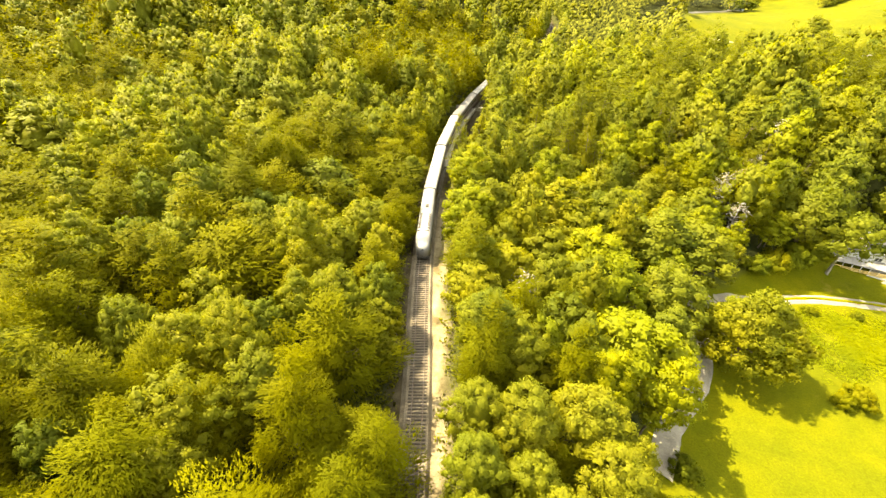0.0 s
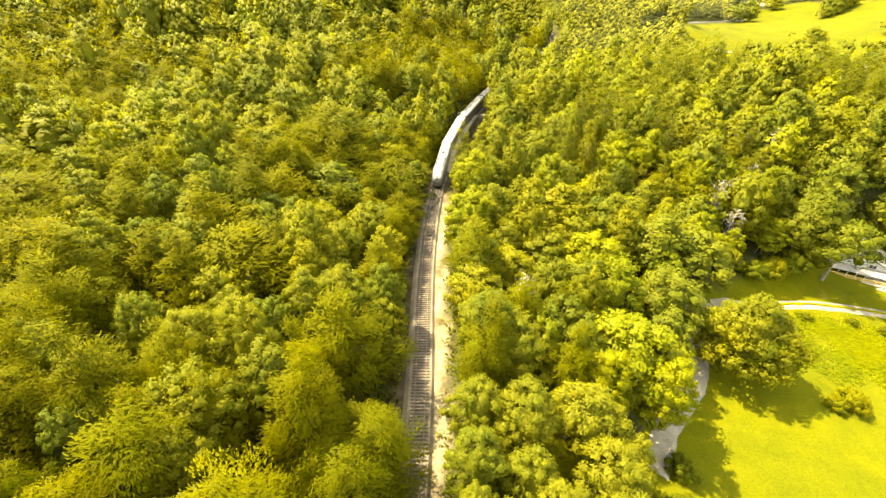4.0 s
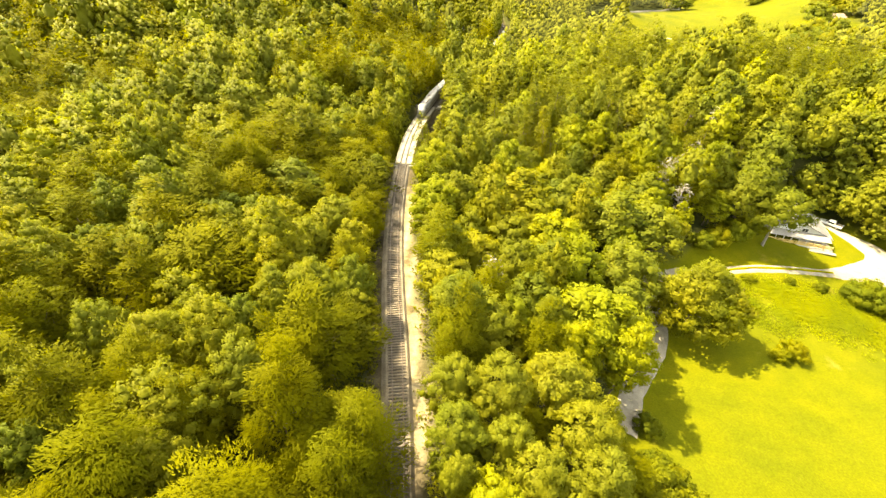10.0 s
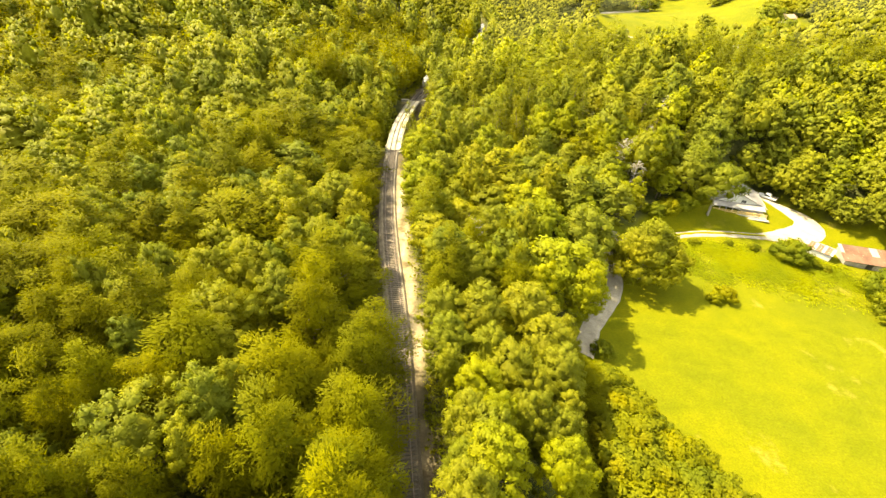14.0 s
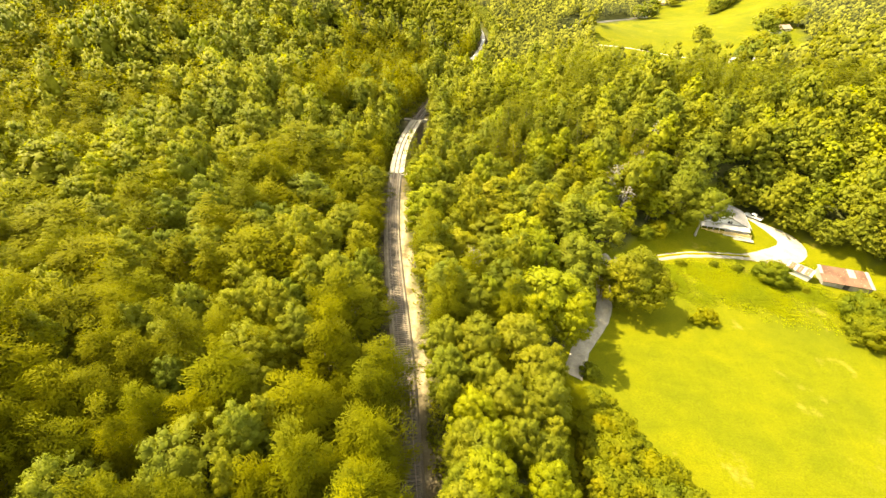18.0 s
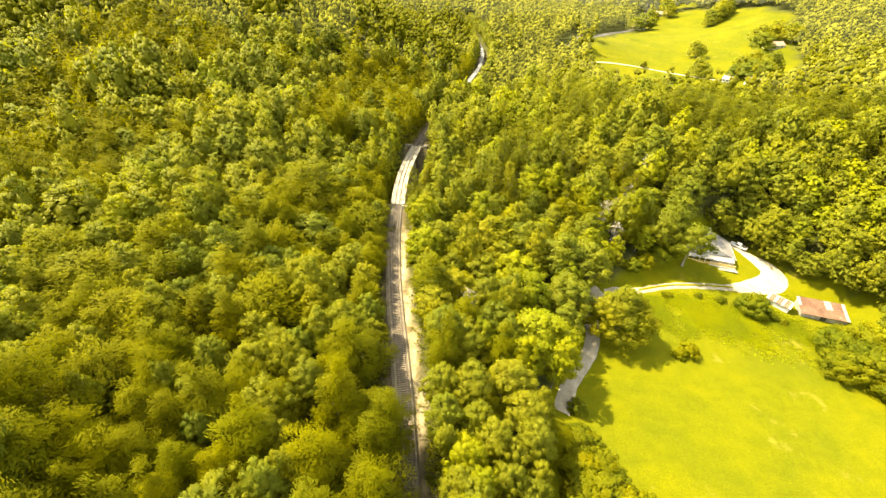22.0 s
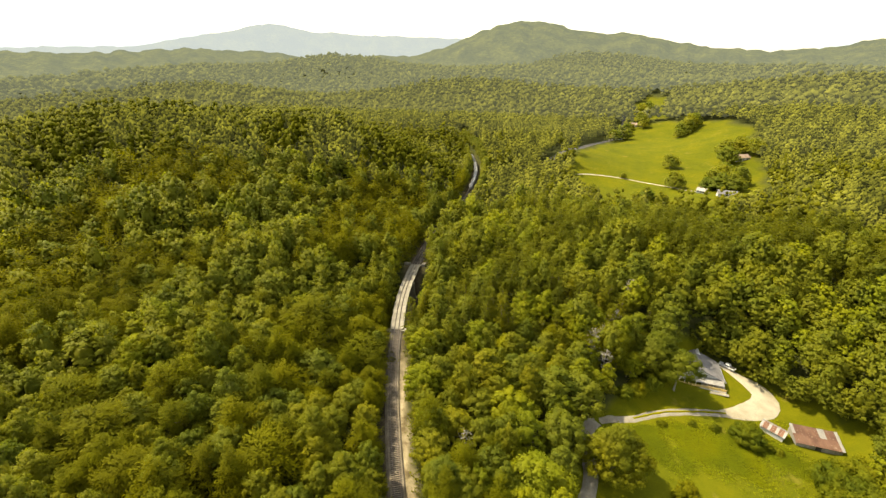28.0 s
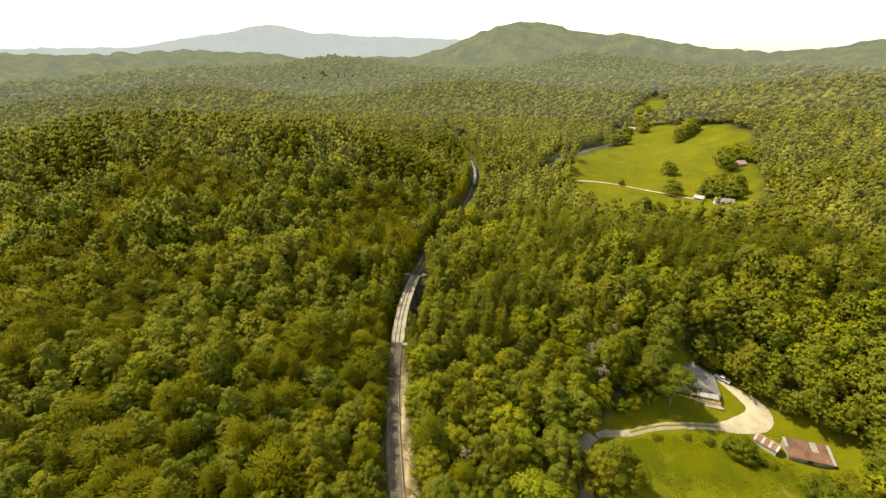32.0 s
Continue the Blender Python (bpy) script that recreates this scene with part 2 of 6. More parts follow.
def ground_material():
    m, n, l = nodes_of("ground_cover")
    pos = n.new("ShaderNodeNewGeometry").outputs["Position"]
    big, mid, fine = tex_noise(n, l, pos, 0.045, 4.0), tex_noise(n, l, pos, 0.35, 5.0, 0.6), tex_noise(n, l, pos, 3.5, 6.0, 0.7)
    grass = ramp(n, l, big, ((0.3, (0.059, 0.068, 0.005)), (0.5, (0.078, 0.082, 0.005)), (0.7, (0.095, 0.093, 0.005))))
    grass = blend(n, l, 1.0, grass, ramp(n, l, mid, ((0.3, (0.84, 0.88, 0.8)), (0.7, (1.1, 1.06, 1.0)))), "MULTIPLY")
    dry = ramp(n, l, tex_noise(n, l, pos, 0.11, 5.0, 0.65), ((0.6, (0, 0, 0)), (0.72, (1, 1, 1))))
    grass = blend(n, l, dry, grass, (0.128, 0.111, 0.019))
    grass = blend(n, l, 1.0, grass, ramp(n, l, fine, ((0.3, (0.72,) * 3), (0.7, (1.18,) * 3))), "MULTIPLY")
    woods = ramp(n, l, mid, ((0.3, (0.022, 0.028, 0.008)), (0.6, (0.045, 0.048, 0.014)), (0.75, (0.070, 0.062, 0.026))))
    sand = ramp(n, l, mid, ((0.34, (0.11, 0.082, 0.046)), (0.48, (0.22, 0.18, 0.115)), (0.68, (0.30, 0.25, 0.165))))
    soil = ramp(n, l, mid, ((0.35, (0.035, 0.028, 0.016)), (0.55, (0.070, 0.056, 0.035)), (0.7, (0.105, 0.086, 0.056))))
    c = n.new("ShaderNodeAttribute")
    c.attribute_name = "sand"
    dirt = blend(n, l, c.outputs["Fac"], soil, sand)
    dirt = blend(n, l, 1.0, dirt, ramp(n, l, fine, ((0.3, (0.7,) * 3), (0.7, (1.15,) * 3))), "MULTIPLY")
    a, b = n.new("ShaderNodeAttribute"), n.new("ShaderNodeAttribute")
    a.attribute_name, b.attribute_name = "grass", "dirt"
    col = blend(n, l, a.outputs["Fac"], woods, grass)
    col = blend(n, l, b.outputs["Fac"], col, dirt)
    p, o = n.new("ShaderNodeBsdfPrincipled"), n.new("ShaderNodeOutputMaterial")
    p.inputs["Roughness"].default_value, p.inputs["Specular IOR Level"].default_value = 1.0, 0.04
    bump = n.new("ShaderNodeBump")
    bump.inputs["Strength"].default_value, bump.inputs["Distance"].default_value = 0.7, 0.15
    l.new(fine, bump.inputs["Height"])
    l.new(bump.outputs[0], p.inputs["Normal"])
    l.new(col, p.inputs["Base Color"])
    l.new(p.outputs[0], o.inputs[0])
    return m


def haze_glow_material(name, air, share, patch=0.02, depth=1.0, spread=0.08, relief=0.0):
    """Far woods and wooded mountains; distance haze is mixed in as a glow of the given colour and share."""
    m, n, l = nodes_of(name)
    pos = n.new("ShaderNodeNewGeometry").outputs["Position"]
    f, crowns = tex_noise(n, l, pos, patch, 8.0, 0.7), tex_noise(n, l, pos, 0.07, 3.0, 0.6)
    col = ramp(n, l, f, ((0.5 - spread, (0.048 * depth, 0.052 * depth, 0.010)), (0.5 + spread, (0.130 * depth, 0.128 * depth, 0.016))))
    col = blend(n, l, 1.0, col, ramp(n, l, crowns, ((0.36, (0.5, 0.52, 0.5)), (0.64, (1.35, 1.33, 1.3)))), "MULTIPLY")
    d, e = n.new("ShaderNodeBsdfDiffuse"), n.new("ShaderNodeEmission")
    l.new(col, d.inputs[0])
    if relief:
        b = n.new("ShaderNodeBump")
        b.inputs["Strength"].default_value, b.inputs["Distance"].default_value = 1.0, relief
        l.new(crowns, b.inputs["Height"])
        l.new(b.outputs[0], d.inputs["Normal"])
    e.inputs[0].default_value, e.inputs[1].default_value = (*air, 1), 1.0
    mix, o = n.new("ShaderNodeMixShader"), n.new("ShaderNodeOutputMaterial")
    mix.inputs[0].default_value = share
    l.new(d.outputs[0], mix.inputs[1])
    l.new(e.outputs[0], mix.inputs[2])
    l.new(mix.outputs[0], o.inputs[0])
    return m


# leaves of the outer woods, each with its share of emitted haze
LAST_LEAF = haze_glow_material("last_woods", (0.25, 0.28, 0.22), 0.24, 0.05, 0.66, 0.2)
FAR_LEAF = haze_glow_material("far_woods", (0.23, 0.25, 0.17), 0.13, 0.06, 0.76, 0.2)
DISTANT_LEAF = haze_glow_material("distant_woods", (0.23, 0.25, 0.12), 0.03, 0.06, 0.95, 0.2)
REMOTE_LEAF = haze_glow_material("remote_woods", (0.23, 0.25, 0.15), 0.06, 0.06, 0.95, 0.2)


# ---- building blocks ----
def mesh_object(name, verts, tris, material, parent=None, smooth=False, normals=None):
    verts, tris = np.asarray(verts, np.float32), np.asarray(tris, np.int32)
    me = bpy.data.meshes.new(name)
    me.vertices.add(len(verts))
    me.vertices.foreach_set("co", verts.ravel())
    me.loops.add(tris.size)
    me.loops.foreach_set("vertex_index", tris.ravel())
    me.polygons.add(len(tris))
    me.polygons.foreach_set("loop_start", np.arange(0, tris.size, 3, dtype=np.int32))
    me.polygons.foreach_set("use_smooth", np.full(len(tris), smooth))
    me.update(calc_edges=True)
    if normals is not None:
        me.polygons.foreach_set("use_smooth", np.full(len(tris), True))
        me.normals_split_custom_set_from_vertices(np.asarray(normals, np.float32))
    me.materials.append(material)
    ob = new(name, me)
    ob.parent = parent
    return ob


def part(name, bm, material, parent, label=""):
    me = bpy.data.meshes.new(name)
    bm.normal_update()
    bm.to_mesh(me)
    bm.free()
    me.materials.append(material)
    ob = new(name, me)
    ob.parent = parent
    return tagged(ob, label)


def share_part(name, me, parent, m):
    ob = new(name, me)
    ob.parent = parent
    ob.matrix_basis = m
    return ob


def box(bm, x0, x1, y0, y1, z0, z1, m=None, bevel=0.0):
    made = bmesh.ops.create_cube(bm, size=1.0)["verts"]
    for v in made:
        v.co = Vector((x0 + (v.co.x + 0.5) * (x1 - x0), y0 + (v.co.y + 0.5) * (y1 - y0), z0 + (v.co.z + 0.5) * (z1 - z0)))
        if m:
            v.co = m @ v.co
    if bevel:
        es = {e for v in made for e in v.link_edges}
        bmesh.ops.bevel(bm, geom=list(es), offset=bevel, segments=1, affect="EDGES")
    return bm


def new_box(*a, m=None, bevel=0.0):
    return box(bmesh.new(), *a, m=m, bevel=bevel)


def tube(bm, a, b, r0, r1, sides=8):
    a, b = Vector(a), Vector(b)
    q = (b - a).to_track_quat("Z", "Y").to_matrix()
    rings = []
    for c, r in ((a, r0), (b, r1)):
        rings.append([bm.verts.new(c + q @ Vector((r * math.cos(k * math.tau / sides), r * math.sin(k * math.tau / sides), 0))) for k in range(sides)])
    for k in range(sides):
        bm.faces.new((rings[0][k], rings[0][(k + 1) % sides], rings[1][(k + 1) % sides], rings[1][k]))
    bm.faces.new(rings[0][::-1])
    bm.faces.new(rings[1])
    return bm


def loft(bm, rings, closed=True, caps=True):
    rows = [[bm.verts.new(p) for p in r] for r in rings]
    k = len(rows[0])
    for a, b in zip(rows, rows[1:]):
        for i in range(k if closed else k - 1):
            bm.faces.new((a[i], a[(i + 1) % k], b[(i + 1) % k], b[i]))
    if caps and closed:
        bm.faces.new(rows[0][::-1])
        bm.faces.new(rows[-1])
    return bm


def thing(name, label, category, m=None, group="", kind=""):
    ob = new(name)
    ob.empty_display_size = 0.5
    if m:
        ob.matrix_basis = m
    return tagged(ob, label, category, group, kind)


# ---- the plan ----
# the railway: y and x of points along its centre line
TRACK_Y = np.array((-160, -110, -60, -26, 0, 21, 48, 73, 97, 121, 140, 161, 196, 212, 250, 290, 334, 372, 420, 480, 540), float)
TRACK_X = np.array((30, 18.5, 8.6, 3.3, 0, -3.4, -6.7, -8.1, -7.9, -5.0, -1.3, 4.0, 15.6, 21.0, 31.0, 37.3, 38.6, 35.0, 24, 4, -20.0))


def spline_bends(xk, yk):
    h, n = np.diff(xk), len(xk)
    a, b = np.eye(n), np.zeros(n)
    for i in range(1, n - 1):
        a[i, i - 1], a[i, i], a[i, i + 1] = h[i - 1], 2 * (h[i - 1] + h[i]), h[i]
        b[i] = 6 * ((yk[i + 1] - yk[i]) / h[i] - (yk[i] - yk[i - 1]) / h[i - 1])
    return np.linalg.solve(a, b)


BENDS = spline_bends(TRACK_Y, TRACK_X)


def track_x(y):
    y = np.clip(np.asarray(y, float), -160, 540)
    i = np.clip(np.searchsorted(TRACK_Y, y) - 1, 0, len(TRACK_Y) - 2)
    h, a, c = TRACK_Y[i + 1] - TRACK_Y[i], TRACK_Y[i + 1] - y, y - TRACK_Y[i]
    return (BENDS[i] * a**3 + BENDS[i + 1] * c**3) / (6 * h) + (TRACK_X[i] / h - BENDS[i] * h / 6) * a + (TRACK_X[i + 1] / h - BENDS[i + 1] * h / 6) * c


_ty = np.arange(-160, 540.1, 0.5)
_tx = track_x(_ty)
_ts = np.concatenate(([0], np.cumsum(np.hypot(np.diff(_tx), np.diff(_ty)))))
_ts -= np.interp(0, _ty, _ts)


def rail_at(s):
    """Place and heading of the centre line, s metres along it."""
    y = float(np.interp(s, _ts, _ty))
    x = float(track_x(y))
    dx = float(track_x(y + 0.5) - track_x(y - 0.5))
    return x, y, math.atan2(dx, 1.0)


BRIDGE = (74.0, 126.0)
S_BRIDGE = tuple(float(np.interp(y, _ty, _ts)) for y in BRIDGE)
# hills and hollows: x, y, reach, height
HILLS = (
    (-40, -25, 40, 7.1),
    (-30, 25, 40, -4.7),
    (-140, 110, 70, -12.1),
    (-30, 75, 40, 1.7),
    (-110, 180, 70, 15.2),
    (-200, 180, 90, 36.7),
    (-45, 245, 40, 23.0),
    (-60, 300, 80, -5.4),
    (-200, 330, 120, 23.3),
    (0, 160, 45, -11.2),
    (80, 120, 45, 6.7),
    (150, 100, 60, 8.0),
    (130, 55, 35, -11.3),
    (80, 0, 60, -13.6),
    (150, -40, 90, -4.8),
    (180, 260, 80, -10.9),
    (115, 320, 30, 12.3),
    (30, 300, 50, -11.1),
    (250, 440, 60, -10.9),
    (350, 380, 110, 20.6),
    (30, 420, 90, 15.9),
    (300, 500, 110, -4.4),
    (260, 120, 90, 13.2),
    (-120, -60, 90, 10.0),
)


def smooth(a, b, v):
    k = np.clip((v - a) / (b - a), 0, 1)
    return k * k * (3 - 2 * k)


def inside(poly, x, y):
    x, y = np.asarray(x, float), np.asarray(y, float)
    hit = np.zeros(x.shape, bool)
    for (xa, ya), (xb, yb) in zip(poly, poly[1:] + poly[:1]):
        cross = (ya > y) != (yb > y)
        hit ^= cross & (x < (xb - xa) * (y - ya) / ((yb - ya) or 1e-9) + xa)
    return hit


MEADOW = ((36, 4), (46, 14), (51, 21), (53, 33), (57, 42), (65, 49), (74, 54.5), (82, 58.5), (85, 64), (88, 70), (92, 74), (101, 74.5), (107, 73), (113, 70.5), (118, 66), (123, 60), (129, 52), (134.5, 45.5), (140, 40), (137, 32), (126, 25), (119, 8), (160, -10), (160, -60), (66, -60), (56, -32), (47, -22), (40, -13), (36.5, -4))
FAR_FIELD = ((114, 285), (106, 225), (112, 186), (160, 166), (204, 180), (228, 212), (254, 254), (288, 318), (334, 392), (346, 452), (318, 496), (298, 520), (258, 522), (230, 455), (186, 410), (142, 350))
UPPER_FIELD = ((272, 545), (312, 530), (372, 640), (452, 800), (420, 812), (330, 700))
LANE = ((25, -45), (28.5, -18.7), (31.8, -8), (34.2, -0.5), (38.2, 7.4), (46.2, 18.2), (49.3, 28), (51.5, 36), (58, 41), (68, 42.4), (79, 45.2), (90.5, 46), (99.6, 45.8), (107, 46.8), (113, 48.5))

YARD = ((100, 46.5), (114, 49), (118, 53), (113.5, 62), (112, 67))


def near_line(line, x, y):
    x, y = np.asarray(x, float), np.asarray(y, float)
    best = np.full(x.shape, 1e9)
    for (xa, ya), (xb, yb) in zip(line, line[1:]):
        dx, dy = xb - xa, yb - ya
        k = np.clip(((x - xa) * dx + (y - ya) * dy) / (dx * dx + dy * dy), 0, 1)
        best = np.minimum(best, np.hypot(x - xa - k * dx, y - ya - k * dy))
    return best


def ground_z(x, y):
    x, y = np.asarray(x, float), np.asarray(y, float)
    z = np.zeros(np.broadcast(x, y).shape)
    for cx, cy, reach, height in HILLS:
        z = z + height * np.exp(-((x - cx) ** 2 + (y - cy) ** 2) / (2 * reach * reach))
    r = np.hypot(x - 9, y + 50)
    # rolling country further out
    roll = 11 * np.sin(x / 151 + 0.6) * np.cos(y / 187 + 0.4) + 7 * np.sin(x / 83 + y / 119) + 9
    z = z + smooth(380, 800, r) * roll
    for az, dist, wide, deep, top in RIDGES:
        a = radians(az)
        u, v = (x - 9) * math.sin(a) + (y + 50) * math.cos(a) - dist, (x - 9) * math.cos(a) - (y + 50) * math.sin(a)
        z = z + top * np.exp(-((u / deep) ** 2) - (v / wide) ** 2)
    # the meadow lies nearly flat
    k = inside(MEADOW, x, y)
    k = np.where(k, smooth(0, 9, near_line(MEADOW + MEADOW[:1], x, y)), 0)
    k = np.maximum(k, 1 - smooth(1.5, 5, near_line(LANE[8:], x, y)))
    k = np.maximum(k, 1 - smooth(7, 12, near_line(YARD, x, y)))
    z = z + k * (-11 - 0.075 * (x - 50) + 0.085 * np.clip(y - 42, 0, 30) - z)
    # cut and bank of the railway, and the ravine under its bridge
    d = np.abs(x - track_x(y))
    on = (y > -160) & (y < 540)
    z = np.where(on, -0.85 + (z + 0.85) * smooth(5.0, 15.0, d), z)
    mid = 97.5 + 0.25 * (x + 8)
    z = z - 9.5 * np.exp(-(((y - mid) / 19.5) ** 6)) * (1 - smooth(14, 60, np.abs(x + 8)))
    return z


RIDGES = ((-15, 1450, 420, 260, 62), (-38, 1100, 300, 220, 40), (8, 1150, 380, 240, 22), (30, 1500, 420, 260, 20), (-27, 2300, 700, 300, 70), (45, 900, 260, 200, 20), (18, 1900, 380, 300, 55))


# ---- ground ----
def build_ground():
    n, reach, near = 250, 4700.0, 58.0
    k = math.asinh(reach / near)
    u = np.linspace(-1, 1, n)
    gx, gy = 15 + near * np.sinh(k * u), 30 + near * np.sinh(k * u)
    x, y = np.meshgrid(gx, gy)
    z = ground_z(x, y)
    v = np.stack((x, y, z), -1).reshape(-1, 3)
    i = np.arange(n * n).reshape(n, n)
    a, b, c, d = i[:-1, :-1].ravel(), i[:-1, 1:].ravel(), i[1:, 1:].ravel(), i[1:, :-1].ravel()
    t = np.concatenate((np.stack((a, b, c), 1), np.stack((a, c, d), 1)))
    ob = mesh_object("ground", v, t, ground_material(), smooth=True)
    fx, fy = x.ravel(), y.ravel()
    field = inside(MEADOW, fx, fy) | inside(FAR_FIELD, fx, fy) | inside(UPPER_FIELD, fx, fy)
    field |= near_line(LANE, fx, fy) < 4
    d = np.abs(fx - track_x(fy))
    dirt = (1 - smooth(3.4, 5.6, d)) * ((fy > -160) & (fy < 540))
    side = fx - track_x(fy)
    sand = smooth(0.6, 1.8, side) * (1 - smooth(4.0, 5.4, side)) * smooth(-14, -6, fy) * (1 - smooth(48, 66, fy))
    for name, values in (("sand", sand.astype(np.float32)), ("grass", field.astype(np.float32)), ("dirt", dirt.astype(np.float32))):
        at = ob.data.attributes.new(name, "FLOAT", "POINT")
        at.data.foreach_set("value", values)
    return tagged(ob, "rolling wooded ground with a bright green meadow", "ground", kind="structure")


build_ground()


def ribbon(name, line, width, lift, material, label, category, step=1.5, taper=None):
    """A strip of roadway that follows the ground."""
    pts = [Vector((*p, 0)) for p in line]
    fine = []
    for i in range(len(pts) - 1):
        p0, p1, p2, p3 = pts[max(i - 1, 0)], pts[i], pts[i + 1], pts[min(i + 2, len(pts) - 1)]
        k = max(2, int((p2 - p1).length / step))
        for j in range(k):
            t = j / k
            fine.append(0.5 * (2 * p1 + (p2 - p0) * t + (2 * p0 - 5 * p1 + 4 * p2 - p3) * t * t + (3 * p1 - p0 - 3 * p2 + p3) * t**3))
    fine.append(pts[-1])
    verts, tris, cols = [], [], 6
    for i, p in enumerate(fine):
        d = (fine[min(i + 1, len(fine) - 1)] - fine[max(i - 1, 0)]).normalized()
        side = Vector((d.y, -d.x, 0))
        w = width if taper is None else taper(i / (len(fine) - 1))
        for j in range(cols):
            q = p + side * (w * (j / (cols - 1) - 0.5) + random.uniform(-0.18, 0.18) * (j in (0, cols - 1)))
            verts.append((q.x, q.y, float(ground_z(q.x, q.y)) + lift - (0.25 if j in (0, cols - 1) else 0)))
    for i in range(len(fine) - 1):
        for j in range(cols - 1):
            a = i * cols + j
            tris += [(a, a + 1, a + cols + 1), (a, a + cols + 1, a + cols)]
    ob = mesh_object(name, verts, tris, material, smooth=True)
    return tagged(ob, label, category, kind="structure")


ribbon("lane", LANE[3:], 4.0, 0.22, GRAVEL, "pale gravel farm lane beside the meadow", "lane", 1.5, lambda f: 4.0 - 1.3 * float(smooth(0.40, 0.55, f)))
ribbon("lane_verge", LANE[9:13], 0.55, 0.5, BRUSH, "grassy strip between the lane's two wheel tracks", "grass")
ribbon("driveway", ((98, 45.9), (104, 46.2), (109.5, 47.2), (114.5, 49.2), (117.4, 52.6), (117.2, 56.6), (115.0, 60.6), (112.8, 64.2), (111.2, 67.4)), 5, 0.34, DRIVE, "broad sunlit gravel driveway by the house", "driveway", 1.5, lambda f: 2.7 + 5.5 * math.sin(math.pi * min(1.0, f * 1.12) ** 1.2))
ribbon("far_lane", ((112, 282), (130, 284), (158, 282), (180, 267), (194, 247), (203, 236)), 1.3, 0.3, FAR_LANE, "thin pale dirt lane across the far field", "lane", 6)
ribbon("road", ((96, 300), (116, 318), (138, 356), (182, 416), (222, 466), (262, 540), (300, 640)), 6, 0.3, ROAD, "dark country road along the far field", "road", 8)


# ---- railway ----
track = thing("railway_track", "single railway track on grey stone ballast", "railway track", kind="structure")


def swept(name, s0, s1, step, profile, material, label=""):
    rings, s = [], s0
    while s <= s1 + 1e-6:
        x, y, h = rail_at(s)
        c, q = math.cos(h), math.sin(h)
        rings.append([(x + u * c, y - u * q, w) for u, w in profile])
        s += step
    return part(name, loft(bmesh.new(), rings), material, track, label)


def rail_profile(u):
    return ((u - 0.075, -0.17), (u + 0.075, -0.17), (u + 0.02, -0.14), (u + 0.02, -0.05), (u + 0.036, -0.04), (u - 0.036, -0.04), (u - 0.02, -0.05), (u - 0.02, -0.14))


def head_profile(u):
    return ((u - 0.036, -0.04), (u + 0.036, -0.04), (u + 0.03, 0.0), (u - 0.03, 0.0))


for u in (-0.753, 0.753):
    swept("rail", -90, 470, 2.0, rail_profile(u), RAIL)
    swept("rail_head", -90, 470, 2.0, head_profile(u), RAIL_TOP, "bright worn rail head")
for s0, s1, stone, note in ((-90, -9, SHADED_OLD_BALLAST, "earthy old ballast coloured darker for tree shade"), (-9, 48, PALE_BALLAST, "pale tan crushed stone ballast"), (48, S_BRIDGE[0], BALLAST, ""), (S_BRIDGE[1], 470, BALLAST, "")):
    swept("ballast", s0, s1, (s1 - s0) / round((s1 - s0) / 1.5) - 1e-9, ((-2.5, -0.95), (2.1, -0.95), (1.6, -0.32), (1.3, -0.29), (-1.3, -0.29), (-1.7, -0.32)), stone, note)
tie_mesh = bpy.data.meshes.new("tie")
_b = new_box(-1.3, 1.3, -0.115, 0.115, -0.35, -0.165, bevel=0.02)
_b.to_mesh(tie_mesh)
_b.free()
tie_mesh.materials.append(TIE)


